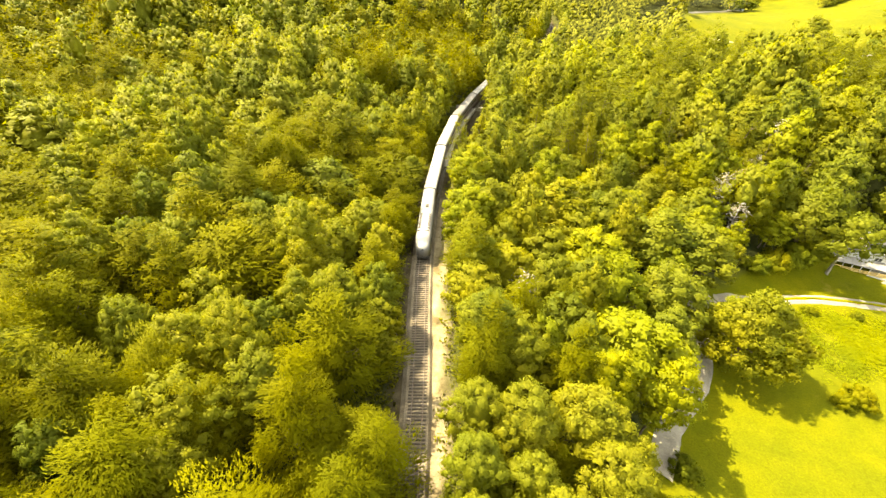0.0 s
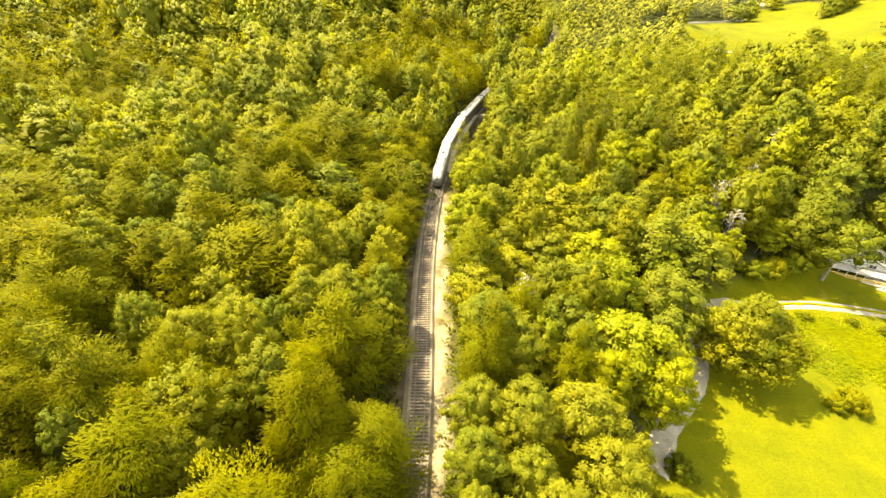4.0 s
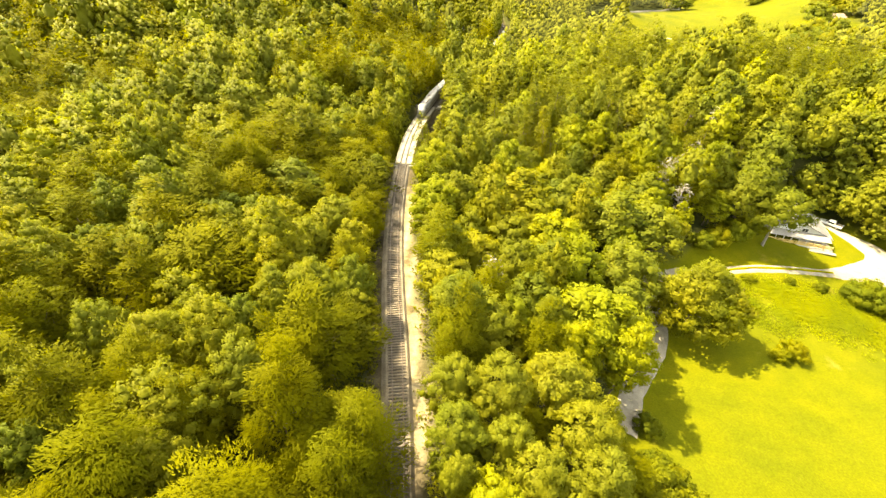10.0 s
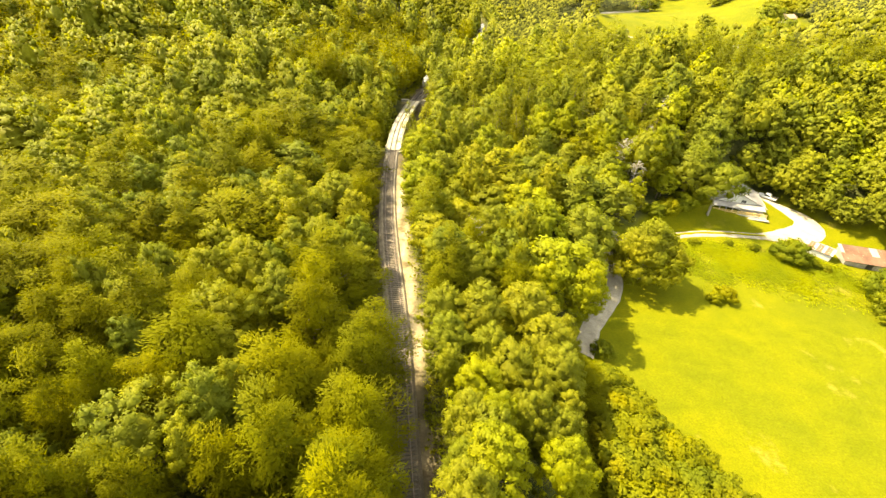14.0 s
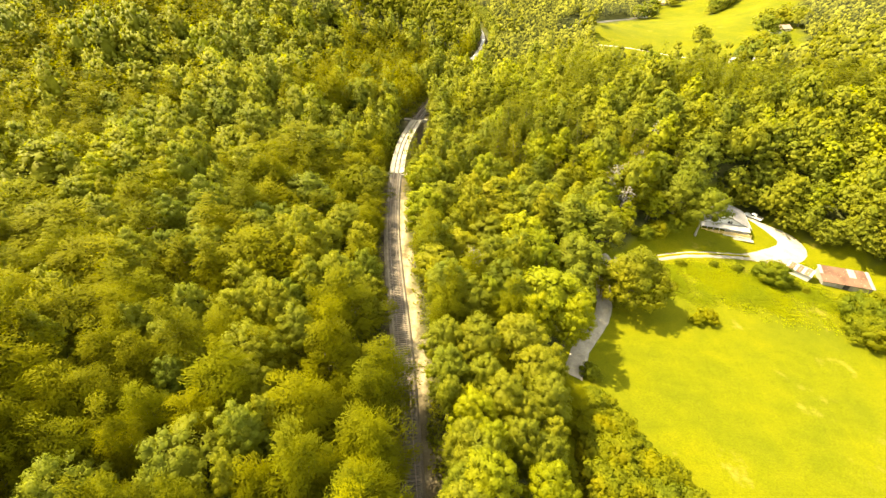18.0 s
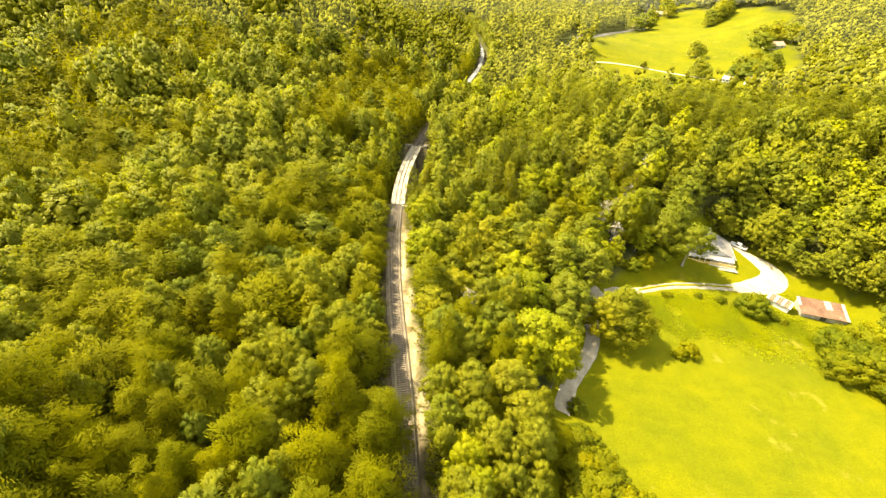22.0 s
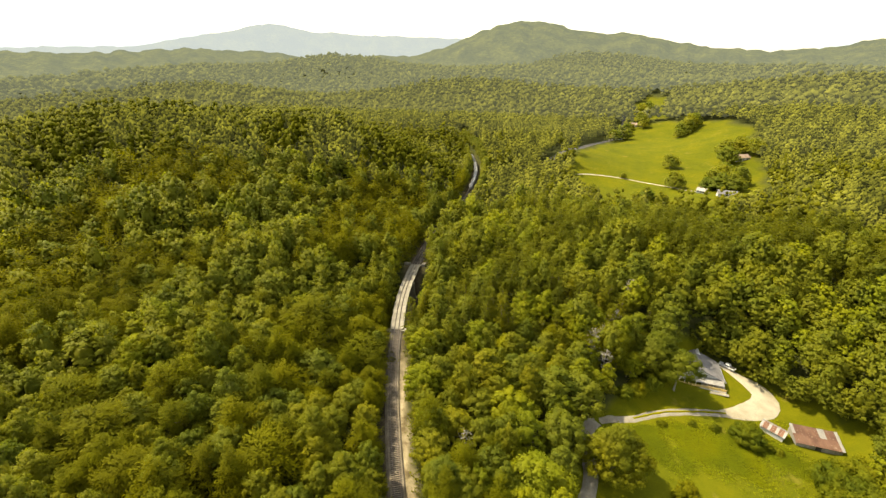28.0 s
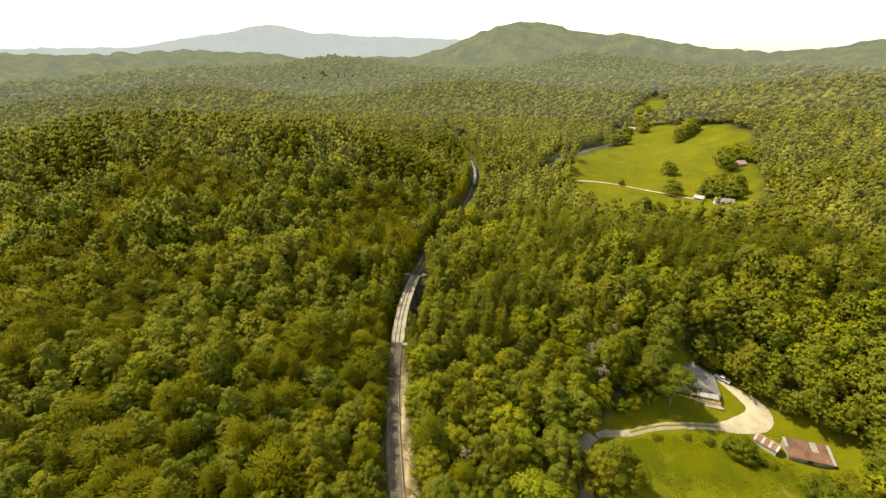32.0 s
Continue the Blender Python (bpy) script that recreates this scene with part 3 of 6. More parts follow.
# ---- bridge ----
def build_bridge():
    br = thing("railway_bridge", "curved railway bridge with pale concrete deck over a ravine", "bridge", kind="structure")
    s0, s1 = S_BRIDGE

    def run(name, a, b, profile, material, label="", step=1.6):
        rings, s = [], a
        k = max(1, round((b - a) / step))
        for i in range(k + 1):
            x, y, h = rail_at(a + (b - a) * i / k)
            rings.append([(x + u * math.cos(h), y - u * math.sin(h), w) for u, w in profile])
        return part(name, loft(bmesh.new(), rings), material, br, label)

    def bar(u0, u1, w0, w1):
        return ((u0, w0), (u1, w0), (u1, w1), (u0, w1))

    run("deck_slab", s0, s1, bar(-2.1, 2.35, -0.62, -0.26), TIE, "dark timber deck under the rails")
    for u0, u1 in ((-2.05, -0.95), (-0.55, 0.55), (0.95, 2.3)):
        k = 10
        for i in range(k):
            a, b = s0 + (s1 - s0) * i / k, s0 + (s1 - s0) * (i + 1) / k - 0.06
            run("walkway_panel", a, b, bar(u0, u1, -0.24, -0.10 + 0.01 * (i % 2)), CONCRETE)
    for u in (-2.2, 2.45):
        run("kerb", s0, s1, bar(u - 0.1, u + 0.1, -0.6, 0.12), CONCRETE)
    for u in (-1.35, 1.55):
        run("girder", s0, s1, ((u - 0.25, -2.3), (u + 0.25, -2.3), (u + 0.25, -2.2), (u + 0.03, -2.2), (u + 0.03, -0.75), (u + 0.25, -0.75), (u + 0.25, -0.62), (u - 0.25, -0.62), (u - 0.25, -0.75), (u - 0.03, -0.75), (u - 0.03, -2.2), (u - 0.25, -2.2)), RAIL, "rusty steel girder")
    for f in (0.27, 0.5, 0.73):
        x, y, h = rail_at(s0 + (s1 - s0) * f)
        m = pose(x, y, 0, 0, 0, -math.degrees(h))
        z0 = float(ground_z(x, y)) - 1
        bm = bmesh.new()
        rings = []
        for w, z in ((3.4, z0), (3.3, z0 + 0.8), (2.7, z0 + 0.82), (2.2, -2.9), (2.5, -2.85), (2.5, -2.3)):
            rings.append([m @ Vector((sx * w, sy * w * 0.3, z)) for sx, sy in ((-1, -1), (1, -1), (1, 1), (-1, 1))])
        part("pier", loft(bm, rings), CONCRETE, br)
    for s, sgn in ((s0, -1), (s1, 1)):
        x, y, h = rail_at(s)
        m = pose(x, y, 0, 0, 0, -math.degrees(h))
        bm = new_box(-5.6, 4.4, -0.9 if sgn < 0 else 0, 0 if sgn < 0 else 0.9, -9.5, -0.45, m=m, bevel=0.05)
        part("abutment", bm, CONCRETE, br, "pale concrete abutment wall")
        part("wing_cap", new_box(-5.7, -2.5, -1.5 if sgn < 0 else 0, 0.05 if sgn < 0 else 1.5, -0.45, 0.05, m=m, bevel=0.04), CONCRETE, br)
        part("wing_cap", new_box(2.8, 4.6, -2.2 if sgn < 0 else 0, 0.05 if sgn < 0 else 2.2, -0.45, -0.05, m=m, bevel=0.04), CONCRETE, br)


build_bridge()


# ---- train ----
def car_shape(half, length, zs, roof_rise, n=9, nose=None):
    """Cross-sections of a car body along y: sides, rounded shoulders and an arched roof."""
    z0, z1 = zs

    def ring(y, w, drop):
        pts = [(-w, y, z0), (-w, y, z1 - drop)]
        for k in range(1, n):
            a = math.pi * k / n
            pts.append((-w * math.cos(a) ** 1 if abs(math.cos(a)) < 1e-9 else -w * math.copysign(abs(math.cos(a)) ** 0.75, math.cos(a)), y, z1 - drop + roof_rise * math.sin(a) ** 0.8))
        pts += [(w, y, z1 - drop), (w, y, z0)]
        return pts

    return ring


def bogie(parent, y, kind_label="dark steel truck with wheels"):
    b = part("truck", box(box(new_box(-1.15, -0.95, y - 1.9, y + 1.9, 0.35, 0.75, bevel=0.04), 0.95, 1.15, y - 1.9, y + 1.9, 0.35, 0.75), -1.0, 1.0, y - 0.3, y + 0.3, 0.4, 0.8), STEEL_DARK, parent, kind_label)
    for dy in (-1.25, 1.25):
        for sx in (-1, 1):
            bm = bmesh.new()
            tube(bm, (sx * 0.68, y + dy, 0.46), (sx * 0.82, y + dy, 0.46), 0.46, 0.46, 14)
            part("wheel", bm, RAIL, b)


def build_coach(roof, side, label):
    c = thing("passenger_coach", label, "coach", group="coaches of the train")
    half, ln = 1.5, 12.7
    ring = car_shape(half, ln, (1.0, 3.35), 0.75)
    body = bmesh.new()
    loft(body, [[(-half, y, 1.0), (half, y, 1.0), (half, y, 3.35), (-half, y, 3.35)] for y in (-ln, ln)])
    part("body", body, side, c)
    rm = bmesh.new()
    rows = []
    for y, f in ((-ln, 0.9), (-ln + 0.25, 1.0), (-ln / 3, 1.0), (ln / 3, 1.0), (ln - 0.25, 1.0), (ln, 0.9)):
        rows.append([(p[0] * (1 if f == 1.0 else 0.96), y, 3.354 + (p[2] - 3.35) * f if p[2] > 3.36 else 3.354) for p in ring(y, half + 0.03, 0.0)[1:-1]])
    loft(rm, rows)
    for f in rm.faces:
        f.smooth = len(f.verts) == 4
    part("roof", rm, roof, c, "long arched roof")
    part("underframe", new_box(-1.25, 1.25, -ln + 0.5, ln - 0.5, 0.7, 0.996, bevel=0.05), STEEL_DARK, c)
    for y in (-8.9, 8.9):
        bogie(c, y)
    pane = new_box(-0.012, 0.012, -0.75, 0.75, 0, 0.75)
    me = bpy.data.meshes.new("window")
    pane.to_mesh(me)
    pane.free()
    me.materials.append(GLASS)
    for sx in (-1, 1):
        for k in range(10):
            share_part("window", me, c, pose(sx * (half + 0.012), -9.6 + k * 2.13, 2.15))
    for sy in (-1, 1):
        part("diaphragm", new_box(-0.6, 0.6, sy * (ln + 0.22) - 0.2, sy * (ln + 0.22) + 0.2, 1.1, 3.3, bevel=0.06), STEEL_DARK, c, "black gangway bellows")
        part("end_door", new_box(-0.42, 0.42, sy * ln - 0.03, sy * ln + 0.03, 1.15, 3.1), MAROON, c)
    for y in (-7.5, -2.5, 2.5, 7.5):
        part("roof_vent", new_box(-0.28, 0.28, y - 0.5, y + 0.5, 4.06, 4.2, bevel=0.05), roof, c)
    return c


def build_loco(label):
    """A cab unit with a round nose; the nose points along -y."""
    c = thing("locomotive", label, "locomotive", group="locomotives of the train")
    half, ln = 1.5, 10.9
    ring = car_shape(half, ln, (0.75, 3.3), 0.95)
    bm = bmesh.new()
    loft(bm, [ring(y, half, 0.0) for y in (ln, ln - 0.4, 3.0, -3.0, -8.0)] + [ring(-8.4, half * 0.99, 0.05), ring(-8.9, half * 0.97, 0.35), ring(-9.3, half * 0.94, 0.85)] + [ring(y, half * w, d) for y, w, d in ((-9.8, 0.90, 1.05), (-10.35, 0.80, 1.2), (-10.75, 0.62, 1.45), (-10.95, 0.4, 1.75))])
    for f in bm.faces:
        f.smooth = True
    part("body", bm, SILVER, c)
    wm = bmesh.new()
    for sx in (-1, 1):
        box(wm, sx * 0.72 - 0.5, sx * 0.72 + 0.5, -0.03, 0.03, -0.3, 0.3, m=pose(0, -9.13, 3.55, -38) @ pose(0, 0, 0, 0, 0, sx * 10))
    part("windshield", wm, GLASS, c, "two dark windscreen panes")
    hm = bmesh.new()
    tube(hm, (0, -10.7, 2.4), (0, -10.95, 2.38), 0.22, 0.24, 14)
    part("headlight", hm, GLASS, c)
    part("pilot", new_box(-1.2, 1.2, -11.0, -10.3, 0.25, 0.8, bevel=0.12), STEEL_DARK, c, "dark pilot under the nose")
    part("coupler", new_box(-0.15, 0.15, -11.5, -10.9, 0.7, 0.95, bevel=0.04), STEEL_DARK, c)
    part("skirt", new_box(-1.52, 1.52, -8.0, ln - 0.4, 0.62, 1.1, bevel=0.03), STEEL_DARK, c)
    for k in range(2):
        fm = bmesh.new()
        tube(fm, (0, 3.6 + k * 2.6, 4.2), (0, 3.6 + k * 2.6, 4.30), 0.5, 0.45, 16)
        part("roof_fan", fm, SILVER, c)
    for sx in (-1, 1):
        for k in range(7):
            part("roof_grille", new_box(sx * 0.92 - 0.24, sx * 0.92 + 0.24, -5.9 + k * 0.85, -5.3 + k * 0.85, 3.95, 4.2), STEEL_DARK, c, "dark slatted roof grille")
        part("side_window", new_box(sx * 1.5 - 0.015, sx * 1.5 + 0.015, -8.3, -7.3, 2.45, 3.05), GLASS, c)
        part("side_stripe", new_box(sx * 1.5 - 0.012, sx * 1.5 + 0.012, -8.0, ln - 0.3, 1.6, 2.1), MAROON, c, "dark painted side stripe")
    part("exhaust_stack", new_box(-0.35, 0.35, 2.2, 3.4, 4.2, 4.42, bevel=0.05), STEEL_DARK, c)
    part("roof_seam", new_box(-1.1, 1.1, -6.75, -6.65, 4.14, 4.29), STEEL_DARK, c, "dark roof joint behind the cab")
    for y in (-6.6, 6.6):
        bogie(c, y)
    part("gangway", new_box(-0.6, 0.6, ln - 0.02, ln + 0.35, 1.1, 3.2, bevel=0.05), STEEL_DARK, c)
    return c


REAR_LOCO = build_loco("silver streamlined locomotive with rounded nose trailing the train")
COACHES = [build_coach(ROOF_WHITE, MAROON, "long passenger coach with dusty white roof")]
COACHES.append(copy_thing(COACHES[0], pose(0, 0, 0)))
COACHES.append(build_coach(ROOF_GREY, MAROON, "long passenger coach with dark grey roof"))
COACHES.append(copy_thing(COACHES[0], pose(0, 0, 0)))
COACHES.append(copy_thing(COACHES[2], pose(0, 0, 0)))
FRONT_LOCO = build_loco("silver locomotive hauling the train at its head")
# seconds and how far along the line the tail of the train is
TAIL = ((0, 31.2), (1, 39.6), (2, 47.9), (3, 56.1), (6, 79.3), (9, 104.0), (10, 112.6), (11, 121.5), (12, 130.3), (13, 138.6), (23, 209.0), (25, 224.0), (26, 233.5), (29, 259.5), (32, 281.5))


def tail_at(t):
    return float(np.interp(t, [a for a, _ in TAIL], [b for _, b in TAIL]))


def car_pose(s, half_base, turned=False):
    """The pose of a car whose middle is s metres along the line, on its two trucks."""
    (xa, ya, _), (xb, yb, _) = rail_at(s - half_base), rail_at(s + half_base)
    h = math.degrees(math.atan2(xb - xa, yb - ya))
    return pose((xa + xb) / 2, (ya + yb) / 2, 0.0, 0, 0, -h + (180 if turned else 0))


def motions():
    times = [i * 1.0 for i in range(33)]
    walk(REAR_LOCO, [(t, car_pose(tail_at(t) + 11.1, 6.6)) for t in times])
    for k, c in enumerate(COACHES):
        walk(c, [(t, car_pose(tail_at(t) + 22.4 + 13.15 + 26.1 * k, 8.9)) for t in times])
    walk(FRONT_LOCO, [(t, car_pose(tail_at(t) + 22.6 + 26.1 * 5 + 11.2, 6.6, True)) for t in times])


# ---- trees ----
RNG = np.random.default_rng(7)


def unit(v):
    return v / np.maximum(np.linalg.norm(v, axis=1, keepdims=True), 1e-9)


def leaf_cards(p, nrm, size, stretch, rng, along=None):
    """Pointed leaf clumps, each with its tip along its own axis."""
    n = len(p)
    ref = rng.normal(size=(n, 3)) if along is None else along + 0.25 * rng.normal(size=(n, 3))
    a = unit(ref - nrm * (ref * nrm).sum(1, keepdims=True))
    b = np.cross(nrm, a)
    ln, wd = (size * stretch)[:, None] * 0.5, size[:, None] * 0.5
    v = np.stack((p - a * ln - b * wd, p + a * ln, p - a * ln * rng.uniform(0.3, 1.0, (n, 1)) + b * wd), 1).reshape(-1, 3)
    return v, np.arange(n)[:, None] * 3 + np.array((0, 1, 2))


def hull(centre, radii, swell, k, cols, rows):
    """A closed uneven hull inside a crown."""
    th, ph = np.meshgrid(np.linspace(0, 2 * np.pi, cols, endpoint=False), np.linspace(0.15, np.pi - 0.15, rows))
    d = np.stack((np.cos(th) * np.sin(ph), np.sin(th) * np.sin(ph), np.cos(ph)), -1).reshape(-1, 3)
    d = np.vstack((d, (0, 0, 1), (0, 0, -1)))
    v = centre + d * scaled(d, radii) * (swell(d) * k)[:, None]
    t = []
    for j in range(rows - 1):
        for i in range(cols):
            a, b = j * cols + i, j * cols + (i + 1) % cols
            t += [(a, a + cols, b + cols), (a, b + cols, b)]
    top, low = len(v) - 2, len(v) - 1
    for i in range(cols):
        t.append((top, i, (i + 1) % cols))
        t.append((low, (rows - 1) * cols + (i + 1) % cols, (rows - 1) * cols + i))
    return v, np.array(t), d


def scaled(d, radii):
    """Half-axes of a crown: its reach, its height above the middle and its depth below."""
    r, up, down = radii
    return np.stack((np.full(len(d), r), np.full(len(d), r), np.where(d[:, 2] > 0, up, down)), 1)


def join(pieces):
    vs, ts, ns, k = [], [], [], 0
    for v, t, n in pieces:
        vs.append(v)
        ts.append(t + k)
        ns.append(n)
        k += len(v)
    return np.vstack(vs), np.vstack(ts), np.vstack(ns)


def uneven(rng, count, depth):
    """How far a crown swells or draws in towards each side."""
    u, a = unit(rng.normal(size=(count, 3)) * (1, 1, 0.8)), rng.uniform(-depth, depth, count)

    def swell(d):
        return np.clip(1 + (a[None] * np.exp((d @ u.T - 1) / 0.16)).sum(1), 0.55, 1.5)

    return swell


def clump_cores(at, rad, d, rng, flat=1.0):
    """A small solid heart in each leafy clump, so that the gaps lie between clumps and not inside them."""
    n = len(at)
    a = rng.uniform(0, 6.28, n)
    c, q, o = np.cos(a), np.sin(a), np.zeros(n)
    axes = np.stack([np.stack(v, 1) for v in ((c, q, o), (-q, c, o), (-c, -q, o), (q, -c, o), (o, o, o + flat), (o, o, o - flat))], 1)
    v = (at[:, None] + axes * rad[:, None, None]).reshape(-1, 3)
    f = np.array(((0, 1, 4), (1, 2, 4), (2, 3, 4), (3, 0, 4), (1, 0, 5), (2, 1, 5), (3, 2, 5), (0, 3, 5)))
    t = (np.arange(n)[:, None, None] * 6 + f).reshape(-1, 3)
    return v, t, unit((axes * 0.8 + d[:, None] * 0.5).reshape(-1, 3))


def broad_crown(seed, reach, low, high, puffs, cards, size, core=(14, 9), feather=0):
    """A domed crown of many leafy clumps round an uneven hull; feather: soft upswept sprays of needles in place of leaf clumps, 1 for a broad tent, 2 for a cone."""
    rng = np.random.default_rng(seed)
    mid = low + (high - low) * (0.42 if not feather else 0.30)
    centre, radii = np.array((0, 0, mid)), (reach, high - mid, mid - low)
    swell = uneven(rng, 12, 0.30)
    # clumps spread evenly round the crown, then shaken
    i = np.arange(puffs) + 0.5
    z, a = 1 - 1.72 * i / puffs, i * 2.39996
    q = np.sqrt(np.maximum(0, 1 - z * z))
    d = unit(np.stack((q * np.cos(a), q * np.sin(a), z), 1) + 0.13 * rng.normal(size=(puffs, 3)))
    at = centre + d * scaled(d, radii) * (swell(d) * rng.uniform(0.62 if feather else 0.76, 1.14 if feather else 1.04, puffs))[:, None]
    if not feather:
        # egg-shaped, narrower towards the top
        at[:, :2] *= 1.06 - (0.34 if size < 0.3 else 0.52) * np.clip((at[:, 2:] - mid) / (high - mid), 0, 1) ** (1.6 if size < 0.3 else 1.25)
    else:
        # more like a tent than a ball
        lean = (0.66, 1.3) if feather == 1 else (0.95, 1.0)
        at[:, :2] *= 1.15 - lean[0] * np.clip((at[:, 2:] - mid) / (high - mid), 0, 1) ** lean[1]
        rad = reach * rng.uniform(0.24, 0.38, puffs) * (40 / max(puffs, 12)) ** 0.4 * (1.0 if feather == 1 else 0.78)
    if not feather:
        rad = reach * rng.uniform(0.19, 0.29, puffs) * (70 / puffs) ** 0.42
    up = np.array((0, 0, 1.0))
    pieces = [clump_cores(at, rad * (0.38 if feather else 0.8 if size < 0.3 else 0.7), d if size < 0.4 and not feather else unit(1.6 * d + (0.9 if size < 0.75 else 1.9) * up), rng, 0.6 if feather else 0.9)]
    if cards:
        pick = rng.choice(puffs, cards, p=rad**2 / (rad**2).sum())
        c, r, o = at[pick], rad[pick][:, None], d[pick]
        sz = size * rng.uniform(0.55, 1.4, cards)
    if feather and cards:
        out = unit(o * (1, 1, 0) + rng.normal(size=(cards, 3)) * (0.02, 0.02, 0) + 1e-6)
        axis = unit(out + (0, 0, 0.4))
        dd = unit(rng.normal(size=(cards, 3)) + 0.7 * o + 0.6 * up)
        p = c + dd * r * (1.15, 1.15, 0.8) * (1.45 - 0.95 * rng.uniform(size=(cards, 1)) ** 1.4 + 0.5 * rng.uniform(size=(cards, 1)) ** 6)
        nrm = unit(up + 0.5 * dd + 0.5 * rng.normal(size=p.shape))
        # some sprays grow further in, on the hull
        k = cards // 4
        fd = unit(rng.normal(size=(k, 3)) + (0, 0, 0.3))
        p[:k] = centre + fd * scaled(fd, radii) * (swell(fd) * rng.uniform(0.4, 0.85, k))[:, None]
        p[:k, :2] *= 1.1 - 0.55 * np.clip((p[:k, 2:] - mid) / (high - mid), 0, 1)
        v, t = leaf_cards(p, nrm, sz * 0.5, 3.8, rng, along=axis + 0.4 * dd)
        shade = unit(0.35 * up + 0.75 * o + 0.25 * dd + 0.12 * nrm)
        pieces.append((v, t, np.repeat(shade, 3, 0)))
    elif cards:
        dd = unit(rng.normal(size=(cards, 3)) + 0.8 * o + 0.5 * up)
        p = c + dd * r * (1.1, 1.1, 0.9) * rng.uniform(0.74, 1.12, (cards, 1))
        # some leaves fill the gaps between the clumps
        k = cards // 5
        fd = unit(rng.normal(size=(k, 3)) + (0, 0, 0.3))
        p[:k] = centre + fd * scaled(fd, radii) * (swell(fd) * rng.uniform(0.6, 0.9, k))[:, None]
        dd[:k], o = fd, np.vstack((fd, o[k:]))
        nrm = unit(dd + 0.6 * rng.normal(size=p.shape) + 0.3 * up)
        nrm = np.where((nrm * unit(dd + o + up)).sum(1, keepdims=True) < 0, -nrm, nrm)
        v, t = leaf_cards(p, nrm, sz, 1.3, rng)
        shade = unit((0.75 * dd + 0.3 * o + 0.1 * up + 0.25 * nrm) if size < 0.4 else (0.45 * dd + 0.5 * o + (0.35 if size < 0.75 else 0.9) * up + 0.08 * nrm))
        pieces.append((v, t, np.repeat(shade, 3, 0)))
    if core is None:
        return pieces[-1]
    body = hull(centre, radii, lambda q: np.minimum(swell(q), 1.0), 0.34 if feather else 0.52, *core)
    if size > 0.75:
        body = (body[0], body[1], unit(body[2] + up))
    if feather:
        body[0][:, :2] *= 1.0 - 0.5 * np.clip((body[0][:, 2:] - mid) / (high - mid), 0, 1)
    return join(pieces + [body])


def trunk_mesh(seed, height, r, limbs, spread, base=0.0):
    rng = np.random.default_rng(seed)
    bm = bmesh.new()
    last, n = Vector((0, 0, -0.8)), 5
    for k in range(1, n + 1):
        nxt = Vector((rng.uniform(-0.12, 0.12), rng.uniform(-0.12, 0.12), height * k / n))
        tube(bm, last, nxt, r * (1 - 0.16 * (k - 1)) * (1.35 if k == 1 else 1), r * (1 - 0.16 * k), 6)
        last = nxt
    for k in range(limbs):
        z, a = height * rng.uniform(0.4, 0.92), rng.uniform(0, 6.28)
        ln = spread * rng.uniform(0.5, 0.85)
        b = Vector((math.cos(a) * ln * 0.5, math.sin(a) * ln * 0.5, z + ln * 0.25))
        tube(bm, (0, 0, z), b, r * 0.42, r * 0.26, 4)
        tube(bm, b, (math.cos(a + 0.3) * ln, math.sin(a + 0.3) * ln, z + ln * 0.55), r * 0.26, r * 0.1, 4)
    me = bpy.data.meshes.new("trunk")
    bm.to_mesh(me)
    bm.free()
    return me


def tree_model(name, label, crown, leaf, trunk, bark, category="tree", group=""):
    t = thing(name, label, category, group=group)
    trunk.materials.append(bark)
    share_part("trunk", trunk, t, Matrix())
    mesh_object("crown", crown[0], crown[1], leaf, t, normals=crown[2])
    return t


BROAD_NEAR = [broad_crown(5 + k, (3.5, 3.9, 3.2, 4.0)[k], (3.4, 3.0, 3.8, 3.2)[k], (12.8, 13.6, 14.4, 12.6)[k], (100, 118, 92, 120)[k], 10500, 0.165, (14, 9)) for k in range(4)]
PLUME_NEAR = [broad_crown(35 + k, (3.7, 4.0, 3.4)[k], (3.2, 3.0, 3.6)[k], (14.4, 13.4, 15.4)[k], (60, 68, 56)[k], 12000, 0.23, (11, 8), 1) for k in range(3)]
BROAD = [broad_crown(11 + k, (3.5, 3.9, 3.1, 4.2, 3.6, 3.0)[k], (3.4, 3.0, 4.0, 3.2, 3.4, 3.4)[k], (12.8, 13.6, 14.6, 12.8, 12.0, 14.0)[k], (74, 84, 68, 92, 76, 66)[k], 4400, 0.25, (12, 8)) for k in range(6)]
BROAD_2 = [broad_crown(21 + k, (3.6, 4.0, 3.1, 3.5)[k], 3.4, (12.8, 13.8, 14.6, 12.4)[k], (78, 84, 72, 76)[k], 2500, 0.32, (10, 7)) for k in range(4)]
PLUME = [broad_crown(41 + k, (3.7, 4.1, 3.3, 3.9)[k], (3.2, 3.0, 3.6, 3.4)[k], (14.4, 13.4, 15.6, 12.8)[k], (50, 56, 48, 52)[k], 5200, 0.32, (11, 8), 1) for k in range(4)]
PLUME_2 = [broad_crown(51 + k, (3.7, 4.1, 3.3)[k], 3.2, (14.2, 13.4, 15.4)[k], 36, 2600, 0.36, (10, 7), 1) for k in range(3)]
CONE = [broad_crown(61 + k, (2.9, 3.3, 2.7)[k], 2.0, (15.4, 14.2, 16.0)[k], 64, 3000, 0.27, (9, 8), 2) for k in range(3)]
BROAD_MID = [broad_crown(81 + k, (3.6, 4.1, 3.1, 4.2)[k], 3.4, (13.4, 14.6, 15.4, 13.0)[k], 54, 860, 0.42, (8, 5)) for k in range(4)]
